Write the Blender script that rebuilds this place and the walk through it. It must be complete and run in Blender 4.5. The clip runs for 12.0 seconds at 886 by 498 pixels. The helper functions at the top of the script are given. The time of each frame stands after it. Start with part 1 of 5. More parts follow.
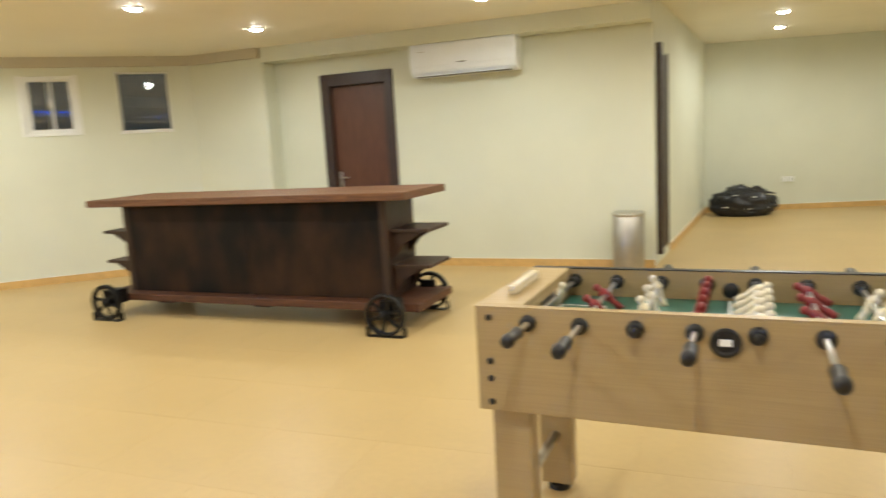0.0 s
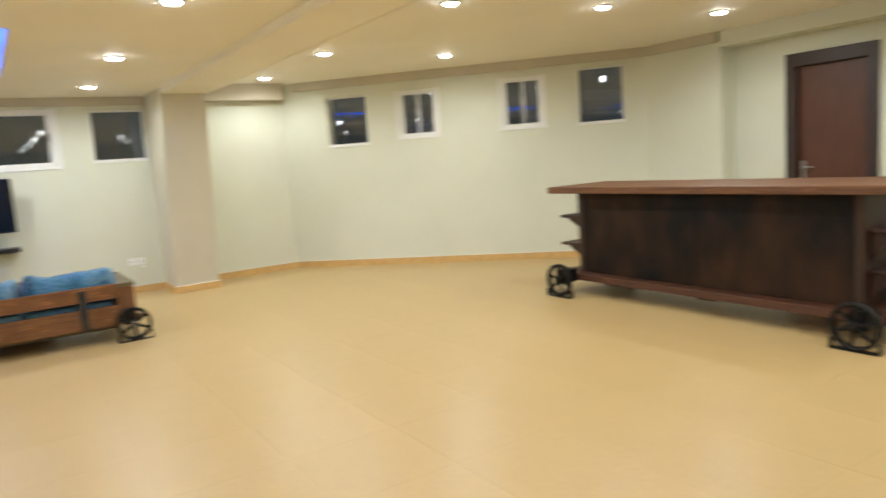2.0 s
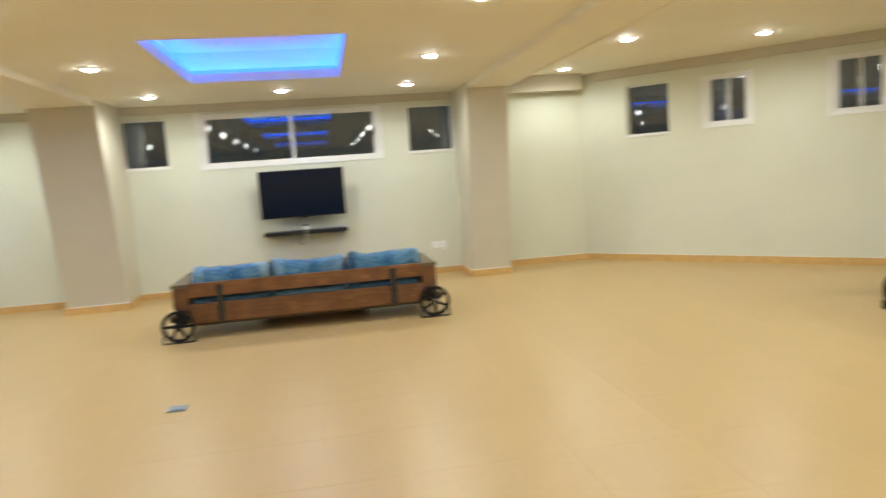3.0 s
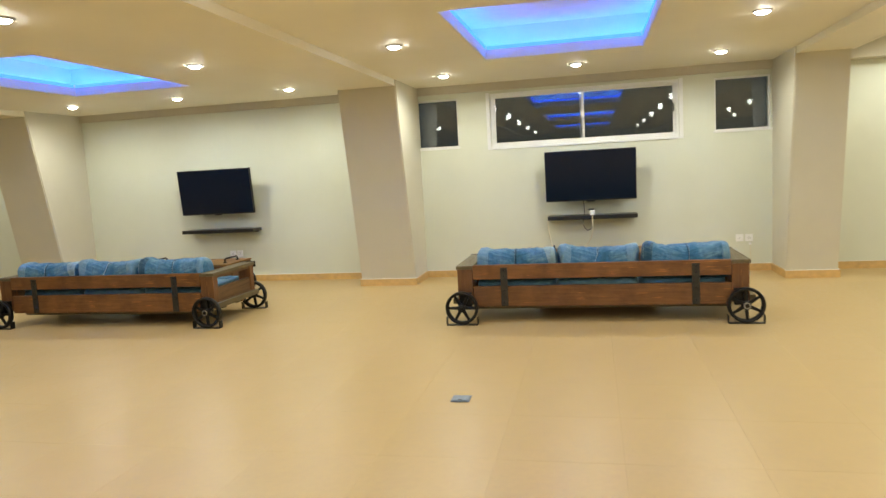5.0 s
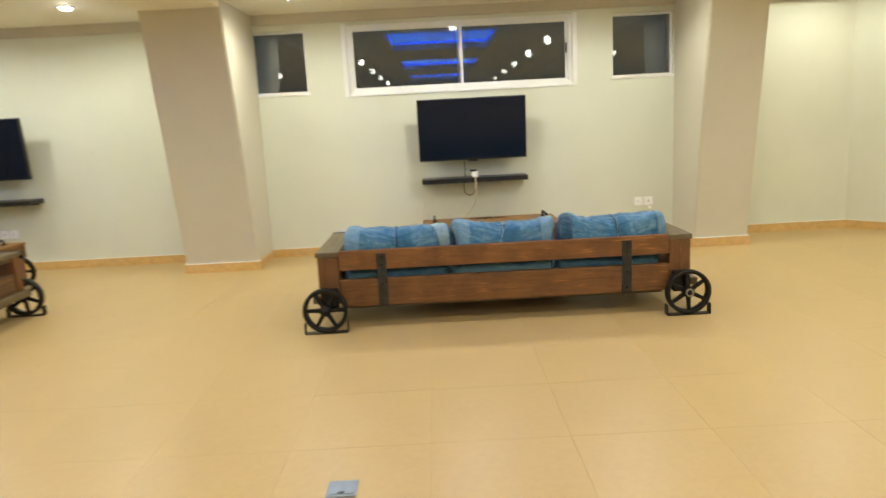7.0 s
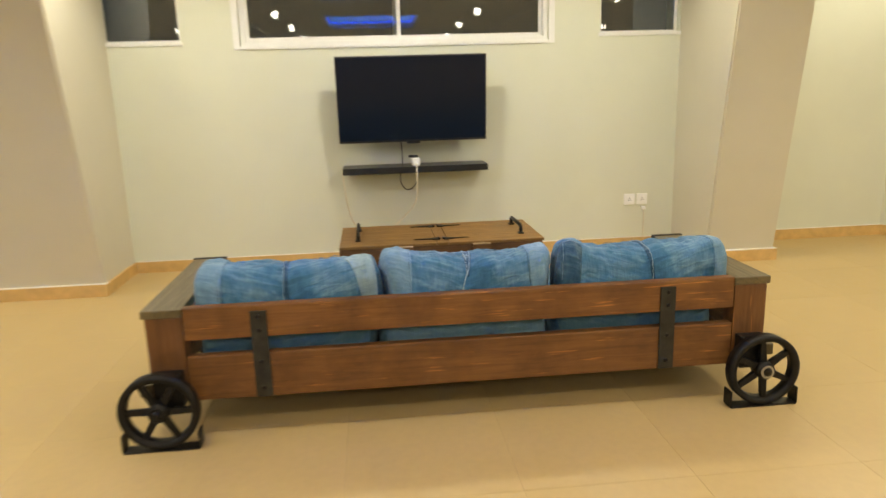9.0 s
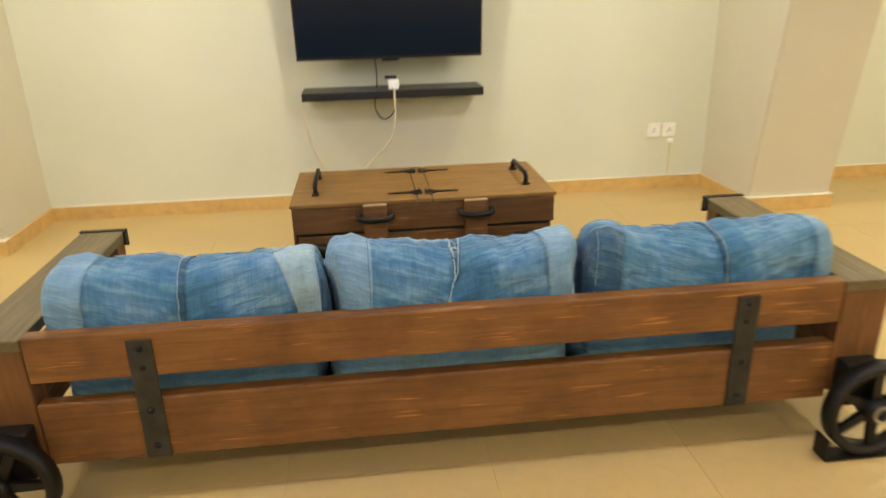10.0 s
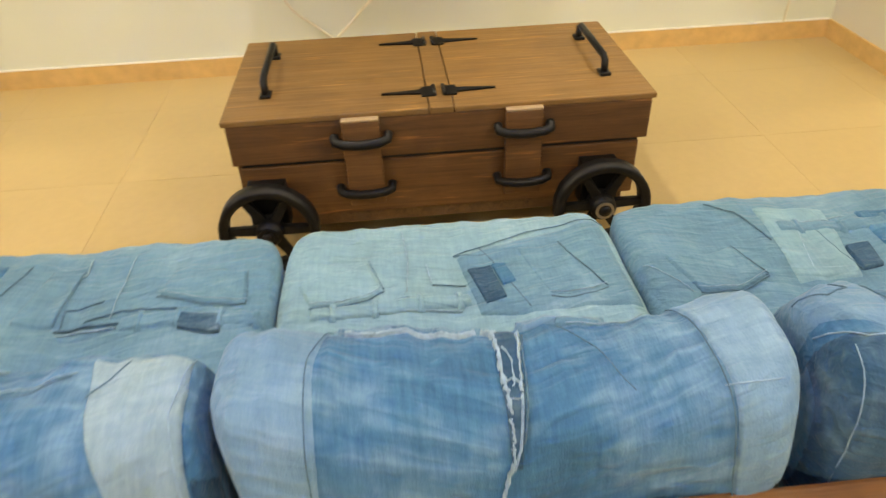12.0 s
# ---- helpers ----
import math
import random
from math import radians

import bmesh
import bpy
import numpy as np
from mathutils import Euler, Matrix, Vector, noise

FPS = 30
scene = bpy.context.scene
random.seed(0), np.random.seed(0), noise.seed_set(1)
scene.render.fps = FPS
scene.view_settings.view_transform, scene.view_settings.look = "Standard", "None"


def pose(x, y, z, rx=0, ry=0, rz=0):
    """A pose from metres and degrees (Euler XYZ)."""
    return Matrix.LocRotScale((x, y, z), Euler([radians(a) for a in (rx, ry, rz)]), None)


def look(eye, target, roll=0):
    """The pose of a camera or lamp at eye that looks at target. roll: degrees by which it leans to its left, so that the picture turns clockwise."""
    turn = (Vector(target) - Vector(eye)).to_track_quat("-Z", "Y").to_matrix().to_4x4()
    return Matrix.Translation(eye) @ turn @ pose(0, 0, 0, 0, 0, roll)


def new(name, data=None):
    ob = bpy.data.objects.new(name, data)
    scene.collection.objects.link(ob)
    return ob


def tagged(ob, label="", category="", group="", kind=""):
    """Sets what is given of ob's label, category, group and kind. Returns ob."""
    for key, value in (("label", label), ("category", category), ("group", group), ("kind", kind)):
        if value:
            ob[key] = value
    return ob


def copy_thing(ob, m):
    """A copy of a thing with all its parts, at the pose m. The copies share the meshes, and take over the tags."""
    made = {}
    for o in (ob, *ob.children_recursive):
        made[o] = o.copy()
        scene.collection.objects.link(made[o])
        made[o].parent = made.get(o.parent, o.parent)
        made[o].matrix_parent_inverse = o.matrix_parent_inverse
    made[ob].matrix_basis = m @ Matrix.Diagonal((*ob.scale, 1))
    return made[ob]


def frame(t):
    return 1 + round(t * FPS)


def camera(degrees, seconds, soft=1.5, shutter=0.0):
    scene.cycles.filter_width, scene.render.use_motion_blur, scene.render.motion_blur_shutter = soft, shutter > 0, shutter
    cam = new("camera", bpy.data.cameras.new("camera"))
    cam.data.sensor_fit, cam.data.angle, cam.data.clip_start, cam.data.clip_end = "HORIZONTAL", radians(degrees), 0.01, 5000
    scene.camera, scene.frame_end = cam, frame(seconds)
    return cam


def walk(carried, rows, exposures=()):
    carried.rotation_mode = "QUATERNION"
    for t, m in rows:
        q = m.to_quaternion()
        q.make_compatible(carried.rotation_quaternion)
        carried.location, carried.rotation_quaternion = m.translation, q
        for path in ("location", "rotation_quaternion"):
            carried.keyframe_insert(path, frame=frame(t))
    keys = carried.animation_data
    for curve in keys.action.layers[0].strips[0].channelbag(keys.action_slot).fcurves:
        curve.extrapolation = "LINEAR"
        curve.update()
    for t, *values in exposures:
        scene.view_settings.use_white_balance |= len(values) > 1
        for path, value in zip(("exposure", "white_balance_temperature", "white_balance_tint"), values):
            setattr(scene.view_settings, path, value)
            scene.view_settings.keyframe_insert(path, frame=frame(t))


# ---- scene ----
cam = camera(65.5, 12.0, soft=1.45, shutter=0.6)
PATH = [
    (0, (-0.816, -0.709, 1.423), (-1.543, 1.129, 1.115), -3.3),
    (0.5, (-0.847, -0.747, 1.434), (-1.842, 0.963, 1.14), -3.2),
    (0.7, (-0.856, -0.735, 1.424), (-1.926, 0.929, 1.134), -3.0),
    (1, (-0.877, -0.772, 1.437), (-2.066, 0.81, 1.151), -3.0),
    (1.5, (-0.937, -0.776, 1.411), (-2.346, 0.616, 1.134), -3.2),
    (2, (-0.914, -0.814, 1.443), (-2.569, 0.28, 1.182), -4.2),
    (2.5, (-0.972, -0.874, 1.438), (-2.818, -0.144, 1.199), -4.2),
    (3, (-1.005, -0.803, 1.412), (-2.965, -0.47, 1.19), -4.0),
    (3.5, (-1.048, -0.845, 1.414), (-3.035, -0.866, 1.185), -3.9),
    (5.5, (-1.901, -1.14, 1.38), (-3.84, -1.582, 1.164), -3.0),
    (6, (-2.309, -1.283, 1.376), (-4.279, -1.439, 1.068), -3.4),
    (6.5, (-2.753, -1.311, 1.372), (-4.712, -1.57, 1.061), -2.6),
    (7, (-3.187, -1.421, 1.356), (-5.153, -1.417, 0.991), -3.0),
    (9, (-5.111, -1.355, 1.318), (-7.051, -1.167, 0.869), -1.7),
    (9.5, (-5.624, -1.335, 1.331), (-7.507, -0.931, 0.793), -2.6),
    (10, (-6.07, -1.217, 1.329), (-7.931, -1.017, 0.623), -1.4),
    (10.5, (-6.514, -1.19, 1.31), (-8.326, -0.964, 0.495), 0.4),
    (11, (-6.919, -1.109, 1.311), (-8.598, -1.011, 0.228), -2.6),
    (11.5, (-7.162, -1.101, 1.296), (-8.772, -1.073, 0.116), -0.9),
    (12, (-7.31, -1.109, 1.27), (-8.907, -0.994, 0.072), -2.2),
]
EXPOSURES = [
    (0.0, 0.03, 6170, 6), (1.2, -0.09, 5820, 7), (2.0, -0.13, 5880, 8), (2.5, -0.25, 5980, 8), (3.0, -0.25, 6080, 6.5),
    (5.5, -0.18, 6360, 3.5), (6.0, -0.11, 6360, 3.5), (6.5, -0.23, 6510, 3.5), (7.0, -0.15, 6560, 4.5), (9.0, -0.21, 7180, 5.5),
    (9.5, -0.2, 7230, 5.5), (10.0, 0.02, 7330, 5.5), (10.5, 0.03, 7330, 6.5), (11.0, 0.34, 7330, 7.5), (12.0, 0.15, 7430, 7.5),
]
walk(cam, [(t, look(eye, target, roll)) for t, eye, target, roll in PATH], EXPOSURES)

# ---- world, lamps, exposure ----
world = bpy.data.worlds.new("night")
scene.world = world
world.use_nodes = True
world.node_tree.nodes["Background"].inputs[0].default_value = (0.030, 0.036, 0.040, 1)
world.node_tree.nodes["Background"].inputs[1].default_value = 1.0

H1, H2, H3 = 2.50, 2.64, 2.74          # ceiling heights: lounge, bar bay, back hall
BEAM = 2.43
WX = -10.52                            # wall with the screens
LAMP_SPOTS = [(-9.45, -7.58, H1), (-9.48, -6.08, H1), (-9.5, -4.58, H1), (-7.47, -4.58, H1), (-7.47, -7.5, H1),
              (-9.5, -2.66, H1), (-9.46, -1.16, H1), (-9.42, 0.33, H1), (-7.46, -2.66, H1), (-7.46, 0.3, H1),
              (-5.35, -2.66, H1), (-5.35, 0.3, H1), (-5.35, -4.6, H1), (-5.35, -7.5, H1),
              (-3.2, -2.66, H1), (-3.2, 0.3, H1), (-3.2, -4.6, H1), (-1.0, -2.66, H1), (-1.0, 0.3, H1), (-9.4, -10.2, H1), (-6.5, -10.2, H1),
              (-9.72, 2.44, H2), (-7.82, 2.42, H2), (-5.45, 2.42, H2), (-7.75, 3.93, H2), (-5.2, 3.85, H2), (-5.05, 5.28, H2), (-2.68, 5.25, H2),
              # Unseen lamps, added to brighten the bar bay, door wall and east side.
              (-3.0, 2.42, H2), (-0.6, 2.42, H2), (-2.9, 3.85, H2), (-0.6, 3.85, H2), (-0.4, 5.3, H2), (1.8, 5.3, H2), (1.6, -2.66, H1), (1.6, 0.3, H1), (1.8, 3.0, H2),
              # Back hall: the last three are unseen, added to brighten it.
              (-0.02, 8.85, H3), (0.06, 10.3, H3), (2.3, 8.85, H3), (2.3, 10.3, H3), (1.15, 7.2, H3)]
LAMP_POWER = 45.0
LED_POWER = 22.0


# ---- materials ----
def material(name):
    m = bpy.data.materials.new(name)
    m.use_nodes = True
    n = m.node_tree.nodes
    return m, n, m.node_tree.links, n["Principled BSDF"]


def ramp(n, l, source, stops):
    r = n.new("ShaderNodeValToRGB")
    while len(r.color_ramp.elements) < len(stops):
        r.color_ramp.elements.new(0.5)
    for e, (p, c) in zip(r.color_ramp.elements, stops):
        e.position, e.color = p, (*c, 1)
    l.new(source, r.inputs[0])
    return r


def noise_tex(n, l, scale, detail=4.0, stretch=(1, 1, 1), rough=0.55, turn=(0, 0, 0)):
    tc, mp, nz = n.new("ShaderNodeTexCoord"), n.new("ShaderNodeMapping"), n.new("ShaderNodeTexNoise")
    mp.inputs["Scale"].default_value = stretch
    mp.inputs["Rotation"].default_value = [radians(a) for a in turn]
    nz.inputs["Scale"].default_value, nz.inputs["Detail"].default_value, nz.inputs["Roughness"].default_value = scale, detail, rough
    l.new(tc.outputs["Object"], mp.inputs["Vector"])
    l.new(mp.outputs["Vector"], nz.inputs["Vector"])
    return nz


def bump(n, l, bsdf, source, strength, distance=0.002):
    b = n.new("ShaderNodeBump")
    b.inputs["Strength"].default_value, b.inputs["Distance"].default_value = strength, distance
    l.new(source, b.inputs["Height"])
    l.new(b.outputs["Normal"], bsdf.inputs["Normal"])


def plain(name, colour, rough=0.5, metal=0.0, vary=0.08, scale=9.0, grain=0.15, fine=180.0, spec=0.5):
    m, n, l, b = material(name)
    nz = noise_tex(n, l, scale, 5)
    lo, hi = [c * (1 - vary) for c in colour], [min(1, c * (1 + vary)) for c in colour]
    l.new(ramp(n, l, nz.outputs["Fac"], [(0.3, lo), (0.7, hi)]).outputs[0], b.inputs["Base Color"])
    b.inputs["Roughness"].default_value, b.inputs["Metallic"].default_value = rough, metal
    b.inputs["Specular IOR Level"].default_value = spec
    if grain:
        bump(n, l, b, noise_tex(n, l, fine, 3).outputs["Fac"], grain)
    return m


def mottled(name, dark, light):
    """Dark stain rubbed through to brown in large upright patches."""
    m, n, l, b = material(name)
    nz = noise_tex(n, l, 1.9, 5, (1.4, 1.4, 0.8), 0.5)
    l.new(ramp(n, l, nz.outputs["Fac"], [(0.38, dark), (0.53, [0.35 * a + 0.65 * c for a, c in zip(light, dark)]), (0.72, light)]).outputs[0], b.inputs["Base Color"])
    b.inputs["Roughness"].default_value, b.inputs["Specular IOR Level"].default_value = 0.6, 0.2
    bump(n, l, b, noise_tex(n, l, 4, 5, (30, 30, 1.5)).outputs["Fac"], 0.25)
    return m


def wood(name, dark, mid, light, along="y", rough=0.5, scale=1.0, hewn=0.0, fine=0.32):
    """Stained boards: long grain, knots, and a shift of tone from piece to piece."""
    m, n, l, b = material(name)
    st = {"x": (0.9, 11, 11), "y": (11, 0.9, 11), "z": (11, 11, 0.9)}[along]
    g = noise_tex(n, l, 3.2 * scale, 8, st, 0.68)
    g.inputs["Distortion"].default_value = 0.9
    col = ramp(n, l, g.outputs["Fac"], [(0.26, dark), (0.5, mid), (0.75, light)])
    st2 = {"x": (1.2, 70, 70), "y": (70, 1.2, 70), "z": (70, 70, 1.2)}[along]
    f = noise_tex(n, l, 2.6 * scale, 5, st2, 0.6)
    mix = n.new("ShaderNodeMix")
    mix.data_type, mix.blend_type = "RGBA", "MULTIPLY"
    mix.inputs[0].default_value = fine
    l.new(col.outputs[0], mix.inputs[6])
    l.new(ramp(n, l, f.outputs["Fac"], [(0.35, (0.55, 0.5, 0.45)), (0.6, (1, 1, 1))]).outputs[0], mix.inputs[7])
    if hewn:
        # sparse pale tool marks along the board, and darker weathered clouds
        st3 = {"x": (1.6, 26, 26), "y": (26, 1.6, 26), "z": (26, 26, 1.6)}[along]
        for tex, stops in ((noise_tex(n, l, 2.8, 3, st3, 0.5), [(0.63, (1, 1, 1)), (0.70, (2.3, 2.2, 2.0))]), (noise_tex(n, l, 4.5, 4), [(0.36, (0.66, 0.62, 0.58)), (0.56, (1, 1, 1))])):
            cut = n.new("ShaderNodeMix")
            cut.data_type, cut.blend_type = "RGBA", "MULTIPLY"
            cut.inputs[0].default_value = hewn
            l.new(mix.outputs[2], cut.inputs[6])
            l.new(ramp(n, l, tex.outputs["Fac"], stops).outputs[0], cut.inputs[7])
            mix = cut
    info, tone = n.new("ShaderNodeObjectInfo"), n.new("ShaderNodeHueSaturation")
    mr = n.new("ShaderNodeMapRange")
    mr.inputs[3].default_value, mr.inputs[4].default_value = 0.86, 1.12
    l.new(info.outputs["Random"], mr.inputs[0])
    l.new(mr.outputs[0], tone.inputs["Value"])
    l.new(mix.outputs[2], tone.inputs["Color"])
    l.new(tone.outputs[0], b.inputs["Base Color"])
    l.new(ramp(n, l, f.outputs["Fac"], [(0.3, (rough + 0.15,) * 3), (0.7, (rough - 0.05,) * 3)]).outputs[0], b.inputs["Roughness"])
    bump(n, l, b, f.outputs["Fac"], 0.35, 0.002)
    return m


def denim(name, base, fade=0.5, whiskers=0.14, warp=0.35):
    """Worn jeans: faded clouds, whisker creases and a fine twill."""
    m, n, l, b = material(name)
    cloud = noise_tex(n, l, 5.0, 4, (1, 1, 1), 0.6)
    # whiskers fan out from the middle of each garment
    tc, cut, join, fan = n.new("ShaderNodeTexCoord"), n.new("ShaderNodeSeparateXYZ"), n.new("ShaderNodeCombineXYZ"), []
    l.new(tc.outputs["Object"], cut.inputs[0])
    away = n.new("ShaderNodeMath")
    away.operation = "ABSOLUTE"
    l.new(cut.outputs[1], away.inputs[0])
    for src, sx, sy in ((0, 1.0, 0.2), (2, 1.0, -0.26)):
        q = n.new("ShaderNodeMath")
        q.operation = "MULTIPLY_ADD"
        q.inputs[1].default_value = sy
        l.new(away.outputs[0], q.inputs[0])
        l.new(cut.outputs[src], q.inputs[2])
        l.new(q.outputs[0], join.inputs[src])
    slow = n.new("ShaderNodeMath")
    slow.operation = "MULTIPLY"
    slow.inputs[1].default_value = 0.12
    l.new(cut.outputs[1], slow.inputs[0])
    l.new(slow.outputs[0], join.inputs[1])
    whisk = n.new("ShaderNodeTexNoise")
    whisk.inputs["Scale"].default_value, whisk.inputs["Detail"].default_value, whisk.inputs["Roughness"].default_value = 54.0, 1.8, 0.5
    whisk.inputs["Distortion"].default_value = 0.5
    l.new(join.outputs[0], whisk.inputs["Vector"])
    worn = noise_tex(n, l, 150.0, 3, (0.14, 1, 0.14), 0.6)
    twill = noise_tex(n, l, 420.0, 2, (0.5, 1, 0.5), 0.6, (20, 0, 0))
    lo, hi = [c * (1 - 0.42 * fade) for c in base], [c + (w - c) * 0.5 * fade for c, w in zip(base, (0.50, 0.70, 0.80))]
    add = n.new("ShaderNodeMix")
    add.data_type = "FLOAT"
    add.inputs[0].default_value = 0.2
    l.new(cloud.outputs["Fac"], add.inputs[2])
    l.new(whisk.outputs["Fac"], add.inputs[3])
    col = ramp(n, l, add.outputs[0], [(0.32, lo), (0.5, base), (0.72, hi)])
    mix = n.new("ShaderNodeMix")
    mix.data_type, mix.blend_type = "RGBA", "MULTIPLY"
    mix.inputs[0].default_value = 0.45
    l.new(col.outputs[0], mix.inputs[6])
    l.new(ramp(n, l, twill.outputs["Fac"], [(0.3, (0.84, 0.87, 0.9)), (0.7, (1.1, 1.08, 1.06))]).outputs[0], mix.inputs[7])
    thread = n.new("ShaderNodeMix")
    thread.data_type, thread.blend_type = "RGBA", "MULTIPLY"
    thread.inputs[0].default_value = warp
    l.new(mix.outputs[2], thread.inputs[6])
    l.new(ramp(n, l, worn.outputs["Fac"], [(0.30, (0.70, 0.77, 0.82)), (0.50, (1, 1, 1)), (0.72, (1.32, 1.24, 1.18))]).outputs[0], thread.inputs[7])
    fade_mix = n.new("ShaderNodeMix")
    fade_mix.data_type, fade_mix.blend_type = "RGBA", "MULTIPLY"
    fade_mix.inputs[0].default_value = whiskers
    l.new(thread.outputs[2], fade_mix.inputs[6])
    l.new(ramp(n, l, whisk.outputs["Fac"], [(0.38, (0.86, 0.89, 0.91)), (0.53, (1, 1, 1)), (0.66, (1.5, 1.36, 1.26))]).outputs[0], fade_mix.inputs[7])
    l.new(fade_mix.outputs[2], b.inputs["Base Color"])
    b.inputs["Roughness"].default_value = 0.9
    b.inputs["Specular IOR Level"].default_value = 0.15
    b.inputs["Sheen Weight"].default_value = 0.15
    hgt = n.new("ShaderNodeMix")
    hgt.data_type = "FLOAT"
    hgt.inputs[0].default_value = 0.12
    l.new(whisk.outputs["Fac"], hgt.inputs[2])
    l.new(twill.outputs["Fac"], hgt.inputs[3])
    bump(n, l, b, hgt.outputs[0], 0.8, 0.011)
    return m


def glowing(name, colour, strength):
    m, n, l, b = material(name)
    e = n.new("ShaderNodeEmission")
    e.inputs[0].default_value, e.inputs[1].default_value = (*colour, 1), strength
    l.new(e.outputs[0], n["Material Output"].inputs[0])
    return m


def tile_floor(name):
    m, n, l, b = material(name)
    c1 = noise_tex(n, l, 1.3, 4)
    c2 = noise_tex(n, l, 26, 5)
    col = ramp(n, l, c1.outputs["Fac"], [(0.3, (0.505, 0.368, 0.166)), (0.7, (0.555, 0.406, 0.186))])
    mix = n.new("ShaderNodeMix")
    mix.data_type, mix.blend_type = "RGBA", "MULTIPLY"
    mix.inputs[0].default_value = 0.5
    l.new(col.outputs[0], mix.inputs[6])
    l.new(ramp(n, l, c2.outputs["Fac"], [(0.35, (0.9, 0.88, 0.85)), (0.65, (1, 1, 1))]).outputs[0], mix.inputs[7])
    info, tone, mr = n.new("ShaderNodeObjectInfo"), n.new("ShaderNodeHueSaturation"), n.new("ShaderNodeMapRange")
    mr.inputs[3].default_value, mr.inputs[4].default_value = 0.992, 1.006
    l.new(info.outputs["Random"], mr.inputs[0])
    l.new(mr.outputs[0], tone.inputs["Value"])
    l.new(mix.outputs[2], tone.inputs["Color"])
    l.new(tone.outputs[0], b.inputs["Base Color"])
    l.new(ramp(n, l, c2.outputs["Fac"], [(0.3, (0.30,) * 3), (0.7, (0.42,) * 3)]).outputs[0], b.inputs["Roughness"])
    b.inputs["Specular IOR Level"].default_value = 0.35
    bump(n, l, b, noise_tex(n, l, 60, 3).outputs["Fac"], 0.06)
    return m


M_WALL = plain("cream_wall_paint", (0.672, 0.683, 0.562), 0.55, vary=0.03, scale=1.6, grain=0.12, fine=240, spec=0.3)
# Columns are coloured a little darker and browner than the walls.
M_COLUMN = plain("grey_tan_column", (0.625, 0.585, 0.465), 0.6, vary=0.03, scale=1.6, grain=0.12, fine=240, spec=0.3)
M_CEIL = plain("ceiling_paint", (0.88, 0.835, 0.70), 0.6, vary=0.025, scale=1.1, grain=0.08, fine=200, spec=0.25)
M_BAND = plain("tan_band", (0.54, 0.492, 0.378), 0.6, vary=0.05, scale=2.2, grain=0.12, fine=240, spec=0.25)
M_TRAY = plain("tray_white_paint", (0.85, 0.85, 0.85), 0.6, vary=0.02, grain=0.05)
M_TILE = tile_floor("tan_floor_tile")
M_GROUT = plain("brown_grout", (0.40, 0.30, 0.143), 0.9, vary=0.3, scale=1.1)
M_BASE = plain("orange_tan_skirting_tile", (0.62, 0.40, 0.15), 0.45, vary=0.12, scale=14, grain=0.1)
M_CAULK = plain("white_caulk", (0.8, 0.76, 0.66), 0.7)
M_WOOD = wood("red_brown_stained_pine", (0.132, 0.051, 0.0125), (0.212, 0.089, 0.0225), (0.265, 0.118, 0.032), "y", 0.5, hewn=1.0, fine=0.24)
M_WOOD_Z = wood("red_brown_stained_pine_upright", (0.115, 0.046, 0.012), (0.16, 0.067, 0.019), (0.20, 0.088, 0.026), "z", 0.5, hewn=0.8, fine=0.24)
M_ARM = wood("dark_olive_brown_plank", (0.085, 0.064, 0.029), (0.14, 0.107, 0.05), (0.185, 0.143, 0.07), "x", 0.45, hewn=0.5, fine=0.22)
M_WOOD_X = wood("dark_brown_stained_pine", (0.06, 0.030, 0.012), (0.12, 0.062, 0.023), (0.185, 0.10, 0.040), "x")
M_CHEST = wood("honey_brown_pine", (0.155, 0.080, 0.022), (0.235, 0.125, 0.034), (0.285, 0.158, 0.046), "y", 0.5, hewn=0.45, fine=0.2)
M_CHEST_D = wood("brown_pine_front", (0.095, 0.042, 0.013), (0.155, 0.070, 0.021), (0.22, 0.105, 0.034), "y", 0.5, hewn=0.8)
M_PALE = wood("pale_lit_pine", (0.30, 0.20, 0.10), (0.40, 0.28, 0.15), (0.48, 0.35, 0.20), "y", 0.6)
M_BARTOP = wood("reddish_hardwood_top", (0.08, 0.032, 0.013), (0.155, 0.066, 0.026), (0.235, 0.112, 0.046), "x", 0.5)
M_BARDARK = mottled("black_brown_scorched_panel", (0.006, 0.005, 0.0045), (0.055, 0.026, 0.012))
M_DECK = wood("dark_red_brown_deck", (0.045, 0.016, 0.008), (0.10, 0.036, 0.016), (0.16, 0.062, 0.027), "x", 0.5)
M_BARSIDE = wood("dark_red_brown_post", (0.016, 0.008, 0.005), (0.042, 0.019, 0.011), (0.078, 0.035, 0.018), "z", 0.45)
M_DOOR = wood("dark_mahogany_door", (0.055, 0.019, 0.010), (0.095, 0.034, 0.017), (0.135, 0.052, 0.025), "z", 0.35)
M_DOORFRAME = wood("dark_espresso_frame", (0.018, 0.010, 0.009), (0.035, 0.018, 0.014), (0.055, 0.028, 0.02), "z", 0.4)
M_MAPLE = wood("pale_maple_laminate", (0.395, 0.285, 0.130), (0.415, 0.302, 0.140), (0.435, 0.318, 0.150), "x", 0.4, fine=0.14)
M_IRON = plain("black_cast_iron", (0.014, 0.013, 0.013), 0.45, 0.6, 0.3, 40, 0.3)
M_STRAP = plain("dark_grey_metal_strap", (0.04, 0.038, 0.032), 0.55, 0.5, 0.35, 22, 0.35)
M_BLACK = plain("black_plastic", (0.012, 0.012, 0.013), 0.4, 0, 0.2, 30, 0.1)
M_SCREEN = plain("dark_screen_glass", (0.004, 0.0075, 0.018), 0.22, 0, 0.05, 3, 0, spec=0.3)
M_SHELF = plain("black_shelf_lacquer", (0.014, 0.013, 0.013), 0.35, 0, 0.2, 12, 0.1)
